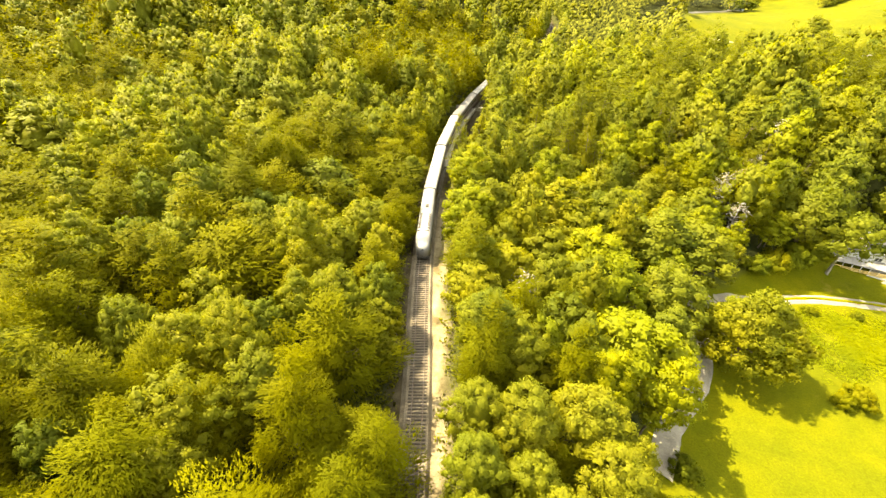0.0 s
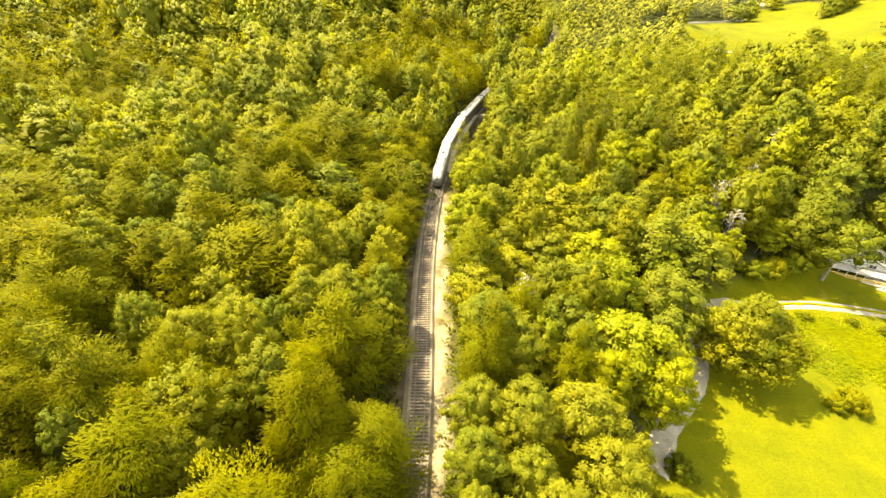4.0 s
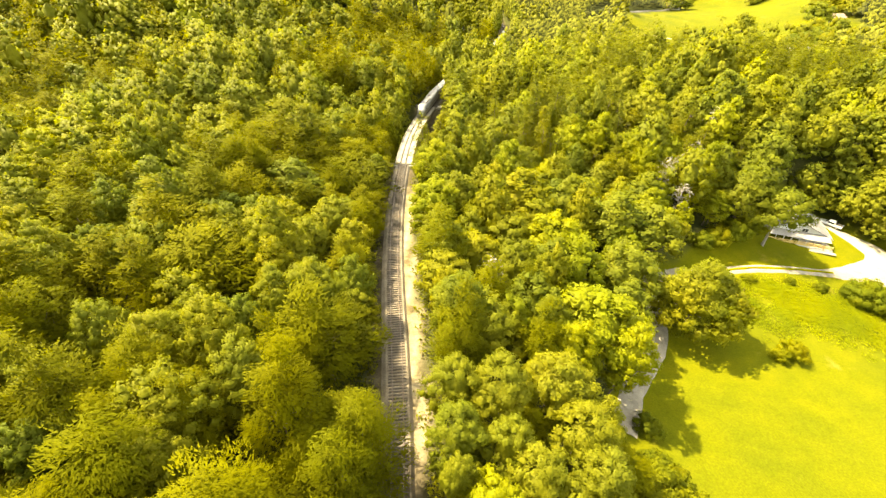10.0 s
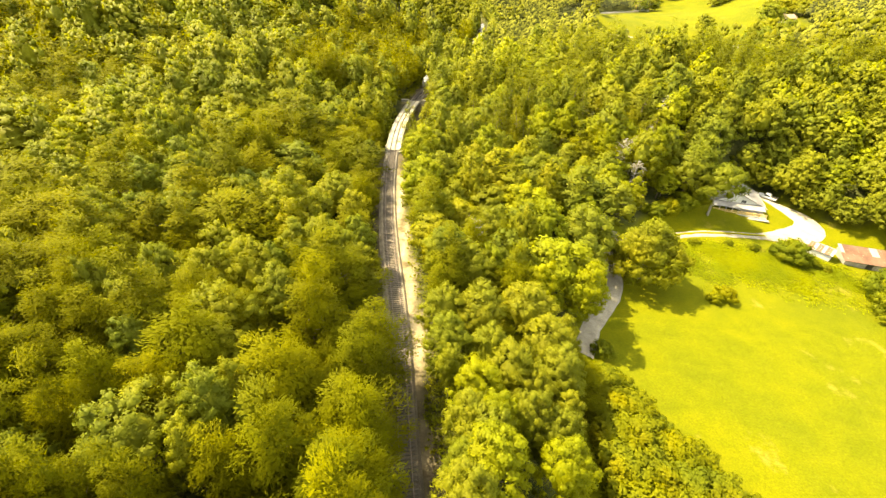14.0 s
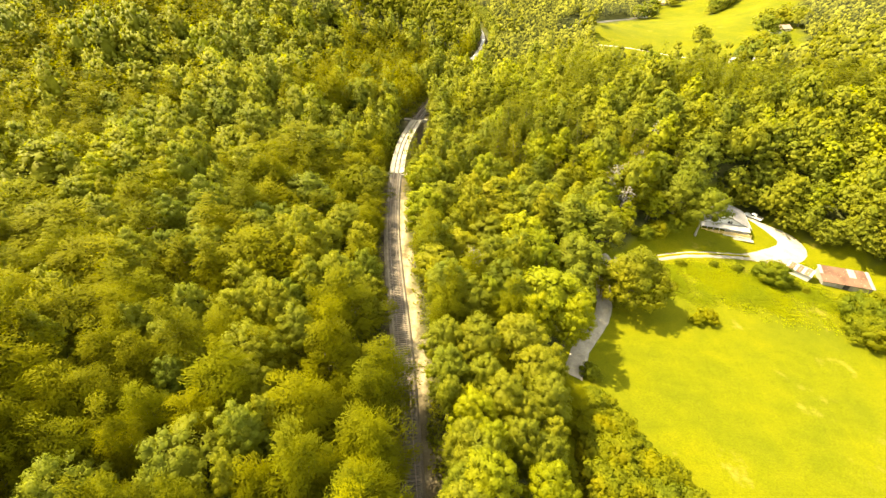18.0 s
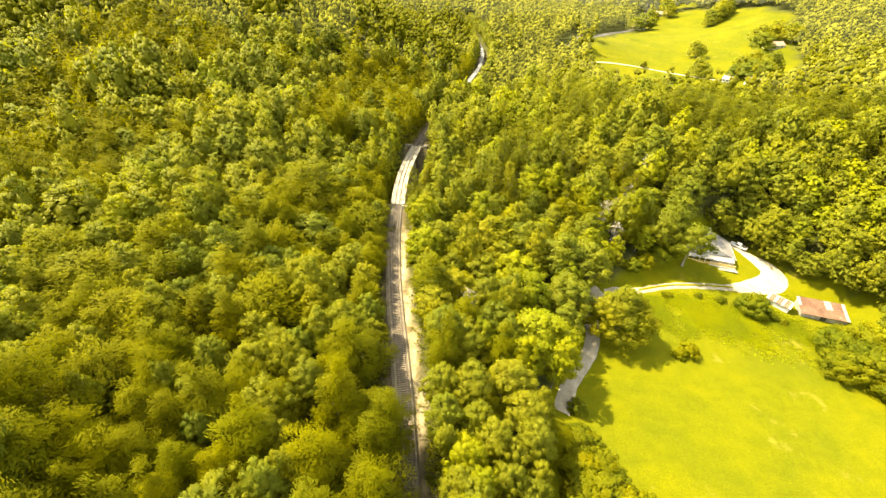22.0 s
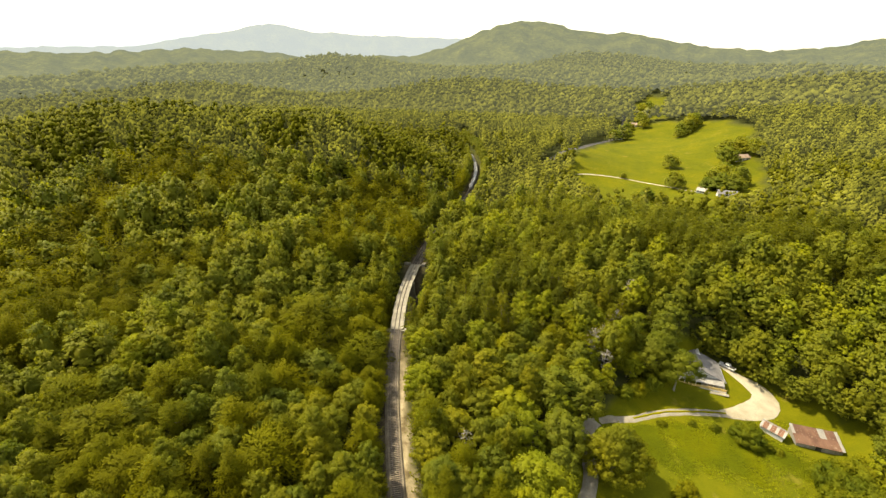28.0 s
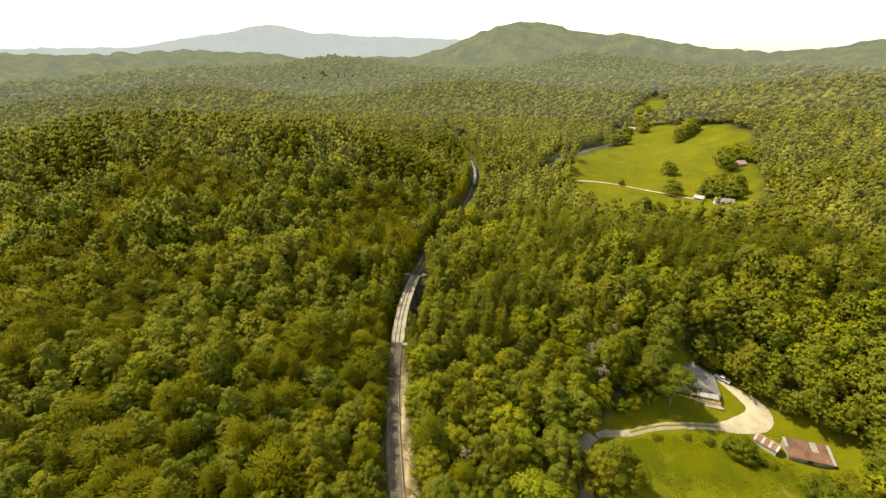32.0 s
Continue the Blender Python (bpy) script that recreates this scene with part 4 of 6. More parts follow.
BROAD_OUT = [broad_crown(85 + k, (3.6, 4.1, 3.2)[k], 3.4, (13.4, 14.6, 15.2)[k], 34, 230, 0.68, (7, 5)) for k in range(3)]
PLUME_OUT = [broad_crown(93 + k, (3.7, 3.3)[k], 3.2, (14.2, 15.4)[k], 26, 260, 0.76, (7, 5), 1) for k in range(2)]
PLUME_MID = [broad_crown(91 + k, (3.7, 3.3)[k], 3.2, (14.2, 15.4)[k], 34, 1000, 0.5, (8, 5), 1) for k in range(2)]
CONE_MID = [broad_crown(95 + k, (2.9, 3.2)[k], 2.0, (15.4, 14.4)[k], 40, 560, 0.5, (8, 6), 2) for k in range(2)]
BROAD_FAR = [broad_crown(101 + k, (3.4, 3.8, 3.0)[k], 3.4, (13.2, 14.0, 14.6)[k], 12, 16, 0.9, (5, 4)) for k in range(3)]
BROAD_LAST = [broad_crown(121 + k, (4.6, 5.2)[k], 3.4, (13.4, 14.2)[k], 5, 6, 1.6, (6, 4)) for k in range(2)]
CONE_LAST = [broad_crown(131 + k, (3.6, 4.0)[k], 2.8, (15.2, 14.2)[k], 5, 6, 1.5, (6, 4)) for k in range(2)]
CONE_FAR = [broad_crown(111 + k, (3.0, 3.4)[k], 2.6, (15.6, 14.6)[k], 12, 18, 0.6, (5, 4)) for k in range(2)]


def merge(name, places, models, material, label):
    """Many trees as one mesh. places: x, y, z, turn, width, height, model."""
    vs, ts, ns, k = [], [], [], 0
    for x, y, z, a, w, h, i in places:
        v, t, nm = models[i]
        c, s = math.cos(a), math.sin(a)
        ns.append(np.stack((nm[:, 0] * c - nm[:, 1] * s, nm[:, 0] * s + nm[:, 1] * c, nm[:, 2]), 1))
        c, s = c * w, s * w
        q = np.empty_like(v, dtype=np.float32)
        q[:, 0], q[:, 1], q[:, 2] = x + v[:, 0] * c - v[:, 1] * s, y + v[:, 0] * s + v[:, 1] * c, z + v[:, 2] * h
        vs.append(q)
        ts.append(t + k)
        k += len(v)
    return tagged(mesh_object(name, np.vstack(vs), np.vstack(ts), material, normals=np.vstack(ns)), label, "forest", kind="stuff")


def noise2(x, y, s, o=0.0):
    return np.array([noise.noise(Vector((float(a) * s + o, float(b) * s - o, o * 1.7))) for a, b in zip(x, y)])


def woods(spacing, rmin, rmax, half_angle, back):
    """Jittered places for trees in the part of the plan that the woods cover."""
    ex, ey = 9.0, -50.0
    g = np.arange(-rmax, rmax, spacing)
    x, y = np.meshgrid(g, g)
    x, y = x.ravel() + RNG.uniform(-0.55, 0.55, x.size) * spacing, y.ravel() + RNG.uniform(-0.55, 0.55, x.size) * spacing
    r, az = np.hypot(x, y), np.degrees(np.arctan2(x, y))
    k = (r >= rmin) & (r < rmax) & ((np.abs(az) < half_angle) | (r < back))
    x, y = x[k] + ex, y[k] + ey
    d = x - track_x(y)
    rail = (y > -165) & (y < 540) & (d > -7.6) & (d < 10.2 - 1.8 * smooth(116, 130, y) + 2.5 * smooth(184, 196, y))
    rail |= (y > 74) & (y < 127) & (d > -7.6) & (d < 9.6)
    clear = rail | inside(MEADOW, x, y) | inside(FAR_FIELD, x, y) | inside(UPPER_FIELD, x, y) | (near_line(LANE, x, y) < np.where(y < 3, 0.0, 4.8))
    clear |= np.hypot(x + 358, y - 333) < 22
    # only bushes grow between the lane and the meadow
    clear |= (y < 6) & (x > np.interp(y, (-45, -18.7, -8, -0.5, 7.4), (25, 28.5, 31.8, 34.2, 38.2)) - 1.6 - 3.2 * smooth(-9, -3, y)) & (x < 70)
    clear |= near_line(((96, 300), (116, 318), (138, 356), (182, 416), (222, 466), (262, 540)), x, y) < 7
    return x[~clear], y[~clear]


def kinds(x, y):
    """0 broadleaf, 1 soft pine, 2 conifer, 3 yellow-green broadleaf."""
    n = noise2(x, y, 0.028, 3.1) + 0.35 * noise2(x, y, 0.11, 8.2)
    left = x < track_x(np.clip(y, -160, 540))
    dice = RNG.uniform(size=len(x))
    k = np.zeros(len(x), int)
    k[left & (n > -0.02) & (dice < 0.85)] = 1
    k[left & (n <= -0.02) & (dice < 0.12)] = 1
    k[left & (x > track_x(np.clip(y, -160, 540)) - 16) & (y > -45) & (y < 4) & (dice < 0.9)] = 1
    grove = ~left & (y > 62 + 0.1 * x) & (y < 190) & (x < 190)
    k[grove & (n > -0.3) & (dice < 0.82)] = 2
    k[~left & ~grove & (n > 0.2) & (dice < 0.5)] = 1
    far = np.hypot(x, y) > 260
    k[far & (k == 1) & (dice < 0.4)] = 2
    k[~far & (k == 0) & (RNG.uniform(size=len(x)) < np.where(left, 0.08, 0.22))] = 3
    return k


# trees that stand out: x, y, reach of the crown, height
LOW_PINES = (
    (-22.1, -35.3, 2, 14.4),
    (-25.3, -35, 2.5, 14.7),
    (-18.2, -34.9, 2.2, 14.5),
    (-11.8, -33.3, 2.7, 14.8),
    (-8.3, -31.1, 3.8, 17.6),
    (-31.8, -30.7, 3, 14.9),
    (-27.9, -29.6, 2.5, 14.7),
    (-0.6, -29.5, 3.7, 17.6),
    (-37, -28, 2.4, 14.6),
    (-0.8, -26.3, 3.4, 17.6),
    (-36.6, -25, 3.7, 15.2),
    (-28.5, -24.7, 2.6, 14.7),
    (-1.8, -24.2, 4.2, 17.6),
    (-33.5, -21.7, 2.9, 14.8),
    (-9.7, -21.5, 4.6, 17.6),
    (-22, -20.2, 4.5, 15.6),
    (-37.1, -17.9, 3.4, 15.1),
    (-1.8, -17.8, 3.4, 17.6),
    (-32.9, -17.2, 3.1, 14.9),
    (-2.3, -14, 3.4, 17.6),
    (-17, -13.9, 3, 14.9),
    (-48.6, -12.7, 3.5, 15.1),
    (-10.8, -12, 4.2, 17.6),
)
UPPER_PINES = (
    (-45, -10.9, 5.1, 15.8),
    (-26.3, -9.8, 3.3, 15),
    (-5.1, -9.2, 3.9, 10.5),
    (-41.5, -7.4, 4, 15.4),
    (-39.2, -3.7, 4.3, 15.5),
    (-9.4, 0.6, 5.5, 16.1),
    (-53.1, 2.8, 5.6, 16.1),
    (-33.1, 4.3, 4, 15.3),
    (-50, 5.5, 4.8, 15.7),
    (-41.3, 7.5, 4.6, 15.7),
    (-28.2, 11.1, 7, 16.7),
    (-65.9, 13.1, 7.2, 16.8),
    (-38.1, 19.4, 6, 16.3),
    (-53.6, 19.5, 5.3, 15.9),
    (-11, 20.1, 4.9, 10.5),
    (-80.5, 24.3, 6.1, 16.3),
    (-38.7, 32, 6, 16.3),
    (-63.5, 32, 4.9, 15.7),
    (-32.5, 36.6, 5.5, 16.1),
    (-59.8, 44.1, 6.1, 16.3),
    (-16.7, 54.7, 7.1, 11.5),
    (-34.1, 62.4, 9.3, 17.8),
)
HILL_BROADLEAVES = (
    (-30.6, -34.1, 3.7, 14.2),
    (-15.5, -32.6, 2.2, 13.5),
    (-21.3, -29.3, 4.5, 14.6),
    (-15.1, -26.7, 3.6, 14.2),
    (-14.1, -22.6, 2.4, 13.6),
    (-44.4, -16.6, 2.9, 13.8),
    (-31.7, -12.8, 3.8, 14.3),
    (-14.9, -8.9, 4.2, 14.4),
    (-32.4, -6, 3, 13.9),
    (-25.9, -6, 3.8, 14.2),
    (-53, -4.3, 3, 13.9),
    (-21.6, -1.7, 4, 14.4),
    (-28, 1.9, 3.9, 14.3),
    (-17.3, 5, 3.6, 14.2),
    (-48.6, 9.3, 3.6, 14.2),
)
UPPER_BROADLEAVES = (
    (-12.3, 9.5, 3.8, 14.3),
    (-37, 9.9, 4, 14.3),
    (-38.9, 13.7, 4.4, 14.6),
    (-18, 15.3, 4, 14.4),
    (-61.4, 19.3, 4.9, 14.8),
    (-25.9, 22.9, 4.3, 14.5),
    (-19.2, 24.7, 4.4, 14.5),
    (-10.5, 27.7, 3.7, 10.5),
    (-75.5, 31.2, 5.1, 14.9),
    (-16.3, 31.8, 4.7, 14.7),
    (-52.7, 34.5, 4.7, 14.7),
    (-91.8, 41.1, 7, 15.8),
    (-27.5, 42.3, 7.4, 15.9),
    (-74.4, 47.5, 5.1, 14.9),
    (-47, 53.7, 7.1, 15.8),
)
LINESIDE_BROADLEAVES = (
    (10.1, -28.4, 2.3, 11.4),
    (13, -25.6, 3.4, 14.1),
    (21.7, -23.6, 2.9, 13.8),
    (10.3, -22.8, 2.8, 11.6),
    (18, -22.5, 2.9, 13.8),
    (23.9, -18, 2.7, 13.7),
    (20.6, -16.6, 3.2, 14),
    (16.5, -15.9, 3.6, 14.2),
    (8.5, -15.5, 2.3, 11.6),
    (9, -11.1, 3.3, 11.9),
    (14.4, -10.5, 3.4, 14.1),
    (23, -9, 4.5, 14.6),
    (27.1, -5.8, 3.1, 14),
    (13.5, -4.4, 4.4, 14.5),
)
LANE_BROADLEAVES = (
    (89.5, 70.5, 4.4, 15),
    (93, 76.5, 4.4, 15),
    (97.8, 80, 4.4, 15),
    (103.5, 78, 4.2, 14),
    (85.5, 62.5, 4.2, 13.5),
    (8.2, -3.8, 3.5, 12.5),
    (23.2, -2.5, 6, 15.3),
    (13.7, 6, 5.8, 15.2),
    (7.7, 8.8, 4.9, 14.8),
    (5.9, 18.9, 4.8, 12.6),
    (18.7, 24.3, 4.5, 14.6),
    (12.3, 26.2, 5.6, 15.1),
    (39.5, 27.9, 6.6, 15.5),
    (19.6, 34.5, 5.3, 15),
    (49.9, 39.9, 7.2, 15.8),
    (41.1, 41.1, 6.8, 15.7),
    (8.5, 43.9, 6, 15.3),
    (22, 44.7, 6.9, 15.7),
    (36.3, 47.7, 5.8, 15.2),
)
YELLOW_BROADLEAVES = (
    (-77.1, 41.2, 4.8, 15.2),
    (27.7, 31.9, 6.7, 16.1),
    (30.7, 12.7, 8, 16.7),
    (24.7, 4.8, 3.8, 14.8),
    (30.4, 23.9, 4.9, 15.3),
    (11.3, -18, 3.4, 12.3),
    (14.9, -21.5, 3.1, 14.4),
    (12.7, -29.3, 4.7, 12.9),
    (21.6, -28.4, 3.2, 14.5),
    (4.1, 40.3, 5, 15.3),
    (32.6, 4.8, 4.1, 14.9),
)
STANDS = ((1, LOW_PINES), (1, UPPER_PINES), (0, HILL_BROADLEAVES), (0, UPPER_BROADLEAVES), (0, LINESIDE_BROADLEAVES), (0, LANE_BROADLEAVES), (3, YELLOW_BROADLEAVES))


def plant():
    x, y = woods(4.55, 0, 250, 60, 100)
    # rows that close in on the railway cutting
    rx, ry, s = [], [], -62.0
    while s < 430:
        a, b, hd = rail_at(s)
        over = 74 < b < 127
        for u in (-5.7 - 1.8 * over + 0.4 * (b < -4), 9.0 - 2.6 * (b < -9) - 2.6 * (b > 56) + 3.4 * over + 1.8 * (b > 186) + 0.4 * over):
            if u < 0 and -12 < b < 4:
                continue
            u += RNG.uniform(-0.5, 0.5)
            rx.append(a + u * math.cos(hd))
            ry.append(b - u * math.sin(hd) + RNG.uniform(-0.8, 0.8))
        s += 3.1
    # and a row along the forest's edge behind the house and the drive
    rim_line = ((83, 64), (87, 72.5), (92, 78), (100, 78), (106, 73.5), (111, 70.5), (115.8, 65), (120.4, 58.5), (125.6, 50.8), (130.8, 44.4), (136.6, 39), (138.6, 33.6), (133, 25), (127, 14))
    for (xa, ya), (xb, yb) in zip(rim_line, rim_line[1:]):
        k = max(1, round(math.hypot(xb - xa, yb - ya) / 3.0))
        for i in range(k):
            rx.append(xa + (xb - xa) * i / k + RNG.uniform(-0.7, 0.7))
            ry.append(ya + (yb - ya) * i / k + RNG.uniform(-0.7, 0.7))
    x, y = np.append(x, rx), np.append(y, ry)
    kind = kinds(x, y)
    kind[near_line(rim_line, x, y) < 2] = 0
    z = ground_z(x, y)
    turn, w = RNG.uniform(0, 6.28, len(x)), RNG.uniform(0.64, 1.14, len(x))
    h = w**0.5 * RNG.uniform(0.78, 1.36, len(x))
    h = h * (1 + 0.30 * noise2(x, y, 0.034, 5.7) + 0.16 * noise2(x, y, 0.09, 2.9))
    # lower growth next to the line and the meadow
    d = np.abs(x - track_x(y))
    edge = (d < 13) | (near_line(LANE, x, y) < 8)
    w = np.where(d < 8.8, RNG.uniform(0.62, 0.86, len(x)), w)
    h = np.where(edge & (x > track_x(y)), h * 0.86, h)
    h = np.where((x < track_x(y)) & (d < 8.5) & (y > -10) & (y < 72), h * 0.85, h)
    h = np.where((x < track_x(y)) & (d < 13) & (y > 12) & (y < 75), h * 0.8, h)
    shady = (x < track_x(y)) & (d < 8) & (y < -12)
    w, h = np.where(shady, 0.9, w), np.where(shady, RNG.uniform(1.15, 1.3, len(x)), h)
    yard = near_line(rim_line, x, y) < 2
    w, h = np.where(yard, w * 0.95, w), np.where(yard, h * 0.9, h)
    rim = (near_line(MEADOW + MEADOW[:1], x, y) < 5) & (x < 84) & (y < 62)
    w, h = np.where(rim, w * 0.85, w), np.where(rim, h * 0.62, h)
    h = np.where((x > 95) & (x < 215) & (y > 125) & (y < 190), h * 0.66, h)
    tall = (x > track_x(y)) & (d < 20) & (y > 118) & (y < 182)
    h = np.where(tall, h * 1.12, h)
    low = (x > track_x(y)) & (d < 30) & (y > 186) & (y < 270)
    h = np.where(low, h * 0.72, h)
    h = np.where((y < -5) & (x < track_x(y)) & (x > -50), h * 1.12, h)
    # room for the trees that stand out
    keep = np.ones(len(x), bool)
    for kd, stand in STANDS:
        for a, b, r, tall in stand:
            keep &= np.hypot(x - a, y - b) > 1.7 + 0.55 * r
    x, y, z, kind, turn, w, h = (v[keep] for v in (x, y, z, kind, turn, w, h))
    for kd, stand in STANDS:
        at = np.array(stand)
        x, y, z = np.append(x, at[:, 0]), np.append(y, at[:, 1]), np.append(z, ground_z(at[:, 0], at[:, 1]))
        kind, turn = np.append(kind, np.full(len(at), kd)), np.append(turn, at[:, 0])
        w, h = np.append(w, at[:, 2] / 4.1), np.append(h, at[:, 3] / (14.2 if kd == 1 else 13.4))
    order = np.argsort(np.hypot(x - 4, y + 42))
    quota, near, rest = {0: 280, 1: 290, 2: 90, 3: 60}, [], []
    first, full = {0: 60, 1: 62, 2: 0, 3: 12}, {0: 150, 1: 130, 2: 90, 3: 60}
    for i in order:
        if quota[kind[i]] > 0 and y[i] > -47:
            quota[kind[i]] -= 1
            near.append(i)
        else:
            rest.append(i)
    broad, pine, fir = "leafy broadleaf tree with full yellow-green summer crown", "soft feathery pine with olive-yellow needles", "slender pointed conifer with dull green needles"
    groups = {0: "broadleaf trees of the wood", 1: "pines of the wood", 2: "conifers of the wood", 3: "yellow-green trees of the wood"}

    def set_of(kd, crowns, s0):
        leaf, name, label, tall, r, limbs, spread = ((LEAF, "broadleaf_tree", broad, 8.5, 0.22, 6, 3.4), (PINE, "pine_tree", pine, 9.5, 0.2, 7, 2.6), (FIR, "conifer_tree", fir, 13, 0.17, 4, 2.0), (YELLOW, "broadleaf_tree", "bright yellow-green broadleaf tree in full sun", 8.5, 0.22, 6, 3.4))[kd]
        return [tree_model(name, label, c, leaf, trunk_mesh(s0 + k, tall, r, limbs, spread), BARK, group=groups[kd]) for k, c in enumerate(crowns)]

    models = {(0, -1): set_of(0, BROAD_NEAR, 260), (1, -1): set_of(1, PLUME_NEAR, 270), (3, -1): set_of(3, BROAD_NEAR[1:3], 280), (0, 0): set_of(0, BROAD, 200), (0, 1): set_of(0, BROAD_2, 210), (1, 0): set_of(1, PLUME, 220), (1, 1): set_of(1, PLUME_2, 230), (2, 0): set_of(2, CONE, 240), (3, 0): set_of(3, BROAD[1:4], 250)}
    used = {}
    for i in near:
        lvl = -1 if first[kind[i]] > 0 else 0 if full[kind[i]] > 0 else 1
        first[kind[i]] -= 1
        full[kind[i]] -= 1
        q = models[kind[i], lvl]
        k = used.get((kind[i], lvl), 0)
        used[kind[i], lvl] = k + 1
        # a copy multiplies the scale of its model
        sw, sh = (1, 1) if k < len(q) else (q[k % len(q)].scale.x, q[k % len(q)].scale.z)
        m = Matrix.LocRotScale((x[i], y[i], z[i] - 0.2), Euler((RNG.normal() * 0.06, RNG.normal() * 0.06, turn[i])), (w[i] / sw, w[i] / sw, h[i] / sh))
        if k < len(q):
            q[k].matrix_basis = m
        else:
            copy_thing(q[k % len(q)], m)
    reach = np.hypot(x - 6, y + 22)
    ring = np.where(y < -90, 2, np.where((reach > 150) | (y < -52), 1, 0))
    for kd, tiers, mat, name, label in ((0, (BROAD_MID, BROAD_OUT, BROAD_FAR), LEAF, "broadleaf_wood", "dense broadleaf woodland with yellow-green crowns"), (1, (PLUME_MID, PLUME_OUT, CONE_FAR), PINE, "pine_wood", "dense stand of olive-yellow pines"), (2, (CONE_MID, CONE_MID, CONE_FAR), FIR, "conifer_wood", "stand of pointed dull green conifers"), (3, (BROAD_MID, BROAD_OUT, BROAD_FAR), YELLOW, "yellow_wood", "bright yellow-green trees scattered in the wood")):
        mods = [m for q in tiers for m in q]
        offset = (0, len(tiers[0]), len(tiers[0]) + len(tiers[1]))
        merge(name, [(x[i], y[i], z[i] - 0.3, turn[i], w[i] * 1.05, h[i], offset[ring[i]] + int(RNG.integers(len(tiers[ring[i]])))) for i in rest if kind[i] == kd], mods, mat, label)
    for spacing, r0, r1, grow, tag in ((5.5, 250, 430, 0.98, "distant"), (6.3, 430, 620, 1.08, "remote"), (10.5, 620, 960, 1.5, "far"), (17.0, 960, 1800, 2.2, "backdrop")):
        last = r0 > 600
        # outer rings get leaves with more haze glow mixed in
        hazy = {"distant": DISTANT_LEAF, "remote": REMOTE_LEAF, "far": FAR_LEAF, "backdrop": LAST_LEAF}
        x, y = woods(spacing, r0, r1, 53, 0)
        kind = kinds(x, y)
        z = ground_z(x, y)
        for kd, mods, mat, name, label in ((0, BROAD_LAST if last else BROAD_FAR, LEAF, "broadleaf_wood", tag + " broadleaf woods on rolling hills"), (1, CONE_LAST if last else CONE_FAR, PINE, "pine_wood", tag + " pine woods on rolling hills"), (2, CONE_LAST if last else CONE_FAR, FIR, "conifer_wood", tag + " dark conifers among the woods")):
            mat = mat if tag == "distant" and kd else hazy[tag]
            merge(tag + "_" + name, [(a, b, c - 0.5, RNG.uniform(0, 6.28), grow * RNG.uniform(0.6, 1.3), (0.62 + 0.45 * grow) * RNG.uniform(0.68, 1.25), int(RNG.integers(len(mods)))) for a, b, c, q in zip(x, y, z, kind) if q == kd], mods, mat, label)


plant()


# ---- distance ----
def mountain(name, dist, crest, depth, material, label, az0=-62, az1=62, seed=1):
    """A wooded mountain chain. crest: bearing in degrees and height above the valley."""
    n, k = 300, 16
    az = np.radians(np.linspace(az0, az1, n))
    deg = np.degrees(az)
    top = np.interp(deg, [a for a, _ in crest], [h for _, h in crest])
    top = np.convolve(np.pad(top, 4, "edge"), np.array((1, 2, 3, 4, 4, 4, 3, 2, 1)) / 24, "valid")
    top = top + 9 * noise2(deg, np.zeros(n), 0.7, seed) + 6 * noise2(deg, np.zeros(n), 1.9, seed + 3)
    verts, tris = [], []
    for j in range(k):
        f = j / (k - 1)
        r = dist - depth + depth * 1.25 * f
        up = math.sin(min(1.0, f / 0.8) * math.pi / 2) ** 1.5 if f <= 0.8 else 1 - ((f - 0.8) / 0.2) ** 2 * 0.5
        rough = noise2(deg * 1.0, np.full(n, f * 9.0), 0.5, seed + 5) * 30 * math.sin(math.pi * min(1.0, f / 0.8))
        for i in range(n):
            verts.append((9 + r * math.sin(az[i]), -50 + r * math.cos(az[i]), -15 + (top[i] + 15) * up + rough[i]))
    for j in range(k - 1):
        for i in range(n - 1):
            a = j * n + i
            tris += [(a, a + 1, a + n + 1), (a, a + n + 1, a + n)]
    return tagged(mesh_object(name, verts, tris, material, smooth=True), label, "mountains", kind="structure")


# three chains, each farther one emitting a paler, bluer and stronger haze
mountain("backdrop_hills", 2500, ((-62, 110), (-44, 124), (-37, 121), (-30, 140), (-22, 122), (-17, 96), (-11, 100), (-4, 92), (0, 125), (3, 170), (5, 210), (7.7, 240), (10.8, 256), (12.6, 244), (15.3, 214), (18.6, 188), (20.4, 182), (22.3, 190), (24.5, 164), (27.1, 142), (32, 106), (37, 96), (40, 102), (44, 134), (62, 150)), 900, haze_glow_material("near_mountain_woods", (0.185, 0.215, 0.185), 0.44, 0.012, 0.5, 0.1, 12.0), "rounded wooded hills in light haze", seed=2)
mountain("backdrop_mountains", 3500, ((-62, 150), (-33, 170), (-28, 235), (-25, 252), (-23, 280), (-20.3, 318), (-18, 298), (-15.5, 252), (-12.9, 264), (-9.6, 230), (-6, 236), (1.5, 208), (8, 190), (15, 196), (18.3, 219), (20.8, 202), (22.3, 212), (24.5, 174), (27.5, 126), (29.6, 126), (33, 76), (38, 70), (62, 70)), 700, haze_glow_material("far_mountain_woods", (0.32, 0.375, 0.44), 0.68, 0.01, 0.5, 0.1, 12.0), "hazy blue-green mountain chain on the horizon", seed=4)
mountain("backdrop_far_mountains", 4300, ((-62, 300), (-43, 335), (-39, 326), (-34, 288), (-30, 291), (-24, 270), (-10, 200), (20, 120), (33, 60), (37.6, 92), (39.7, 115), (41.2, 144), (43, 154), (46, 165), (62, 120)), 500, haze_glow_material("palest_mountain_woods", (0.48, 0.56, 0.66), 0.82), "palest mountains fading into the sky", seed=6)


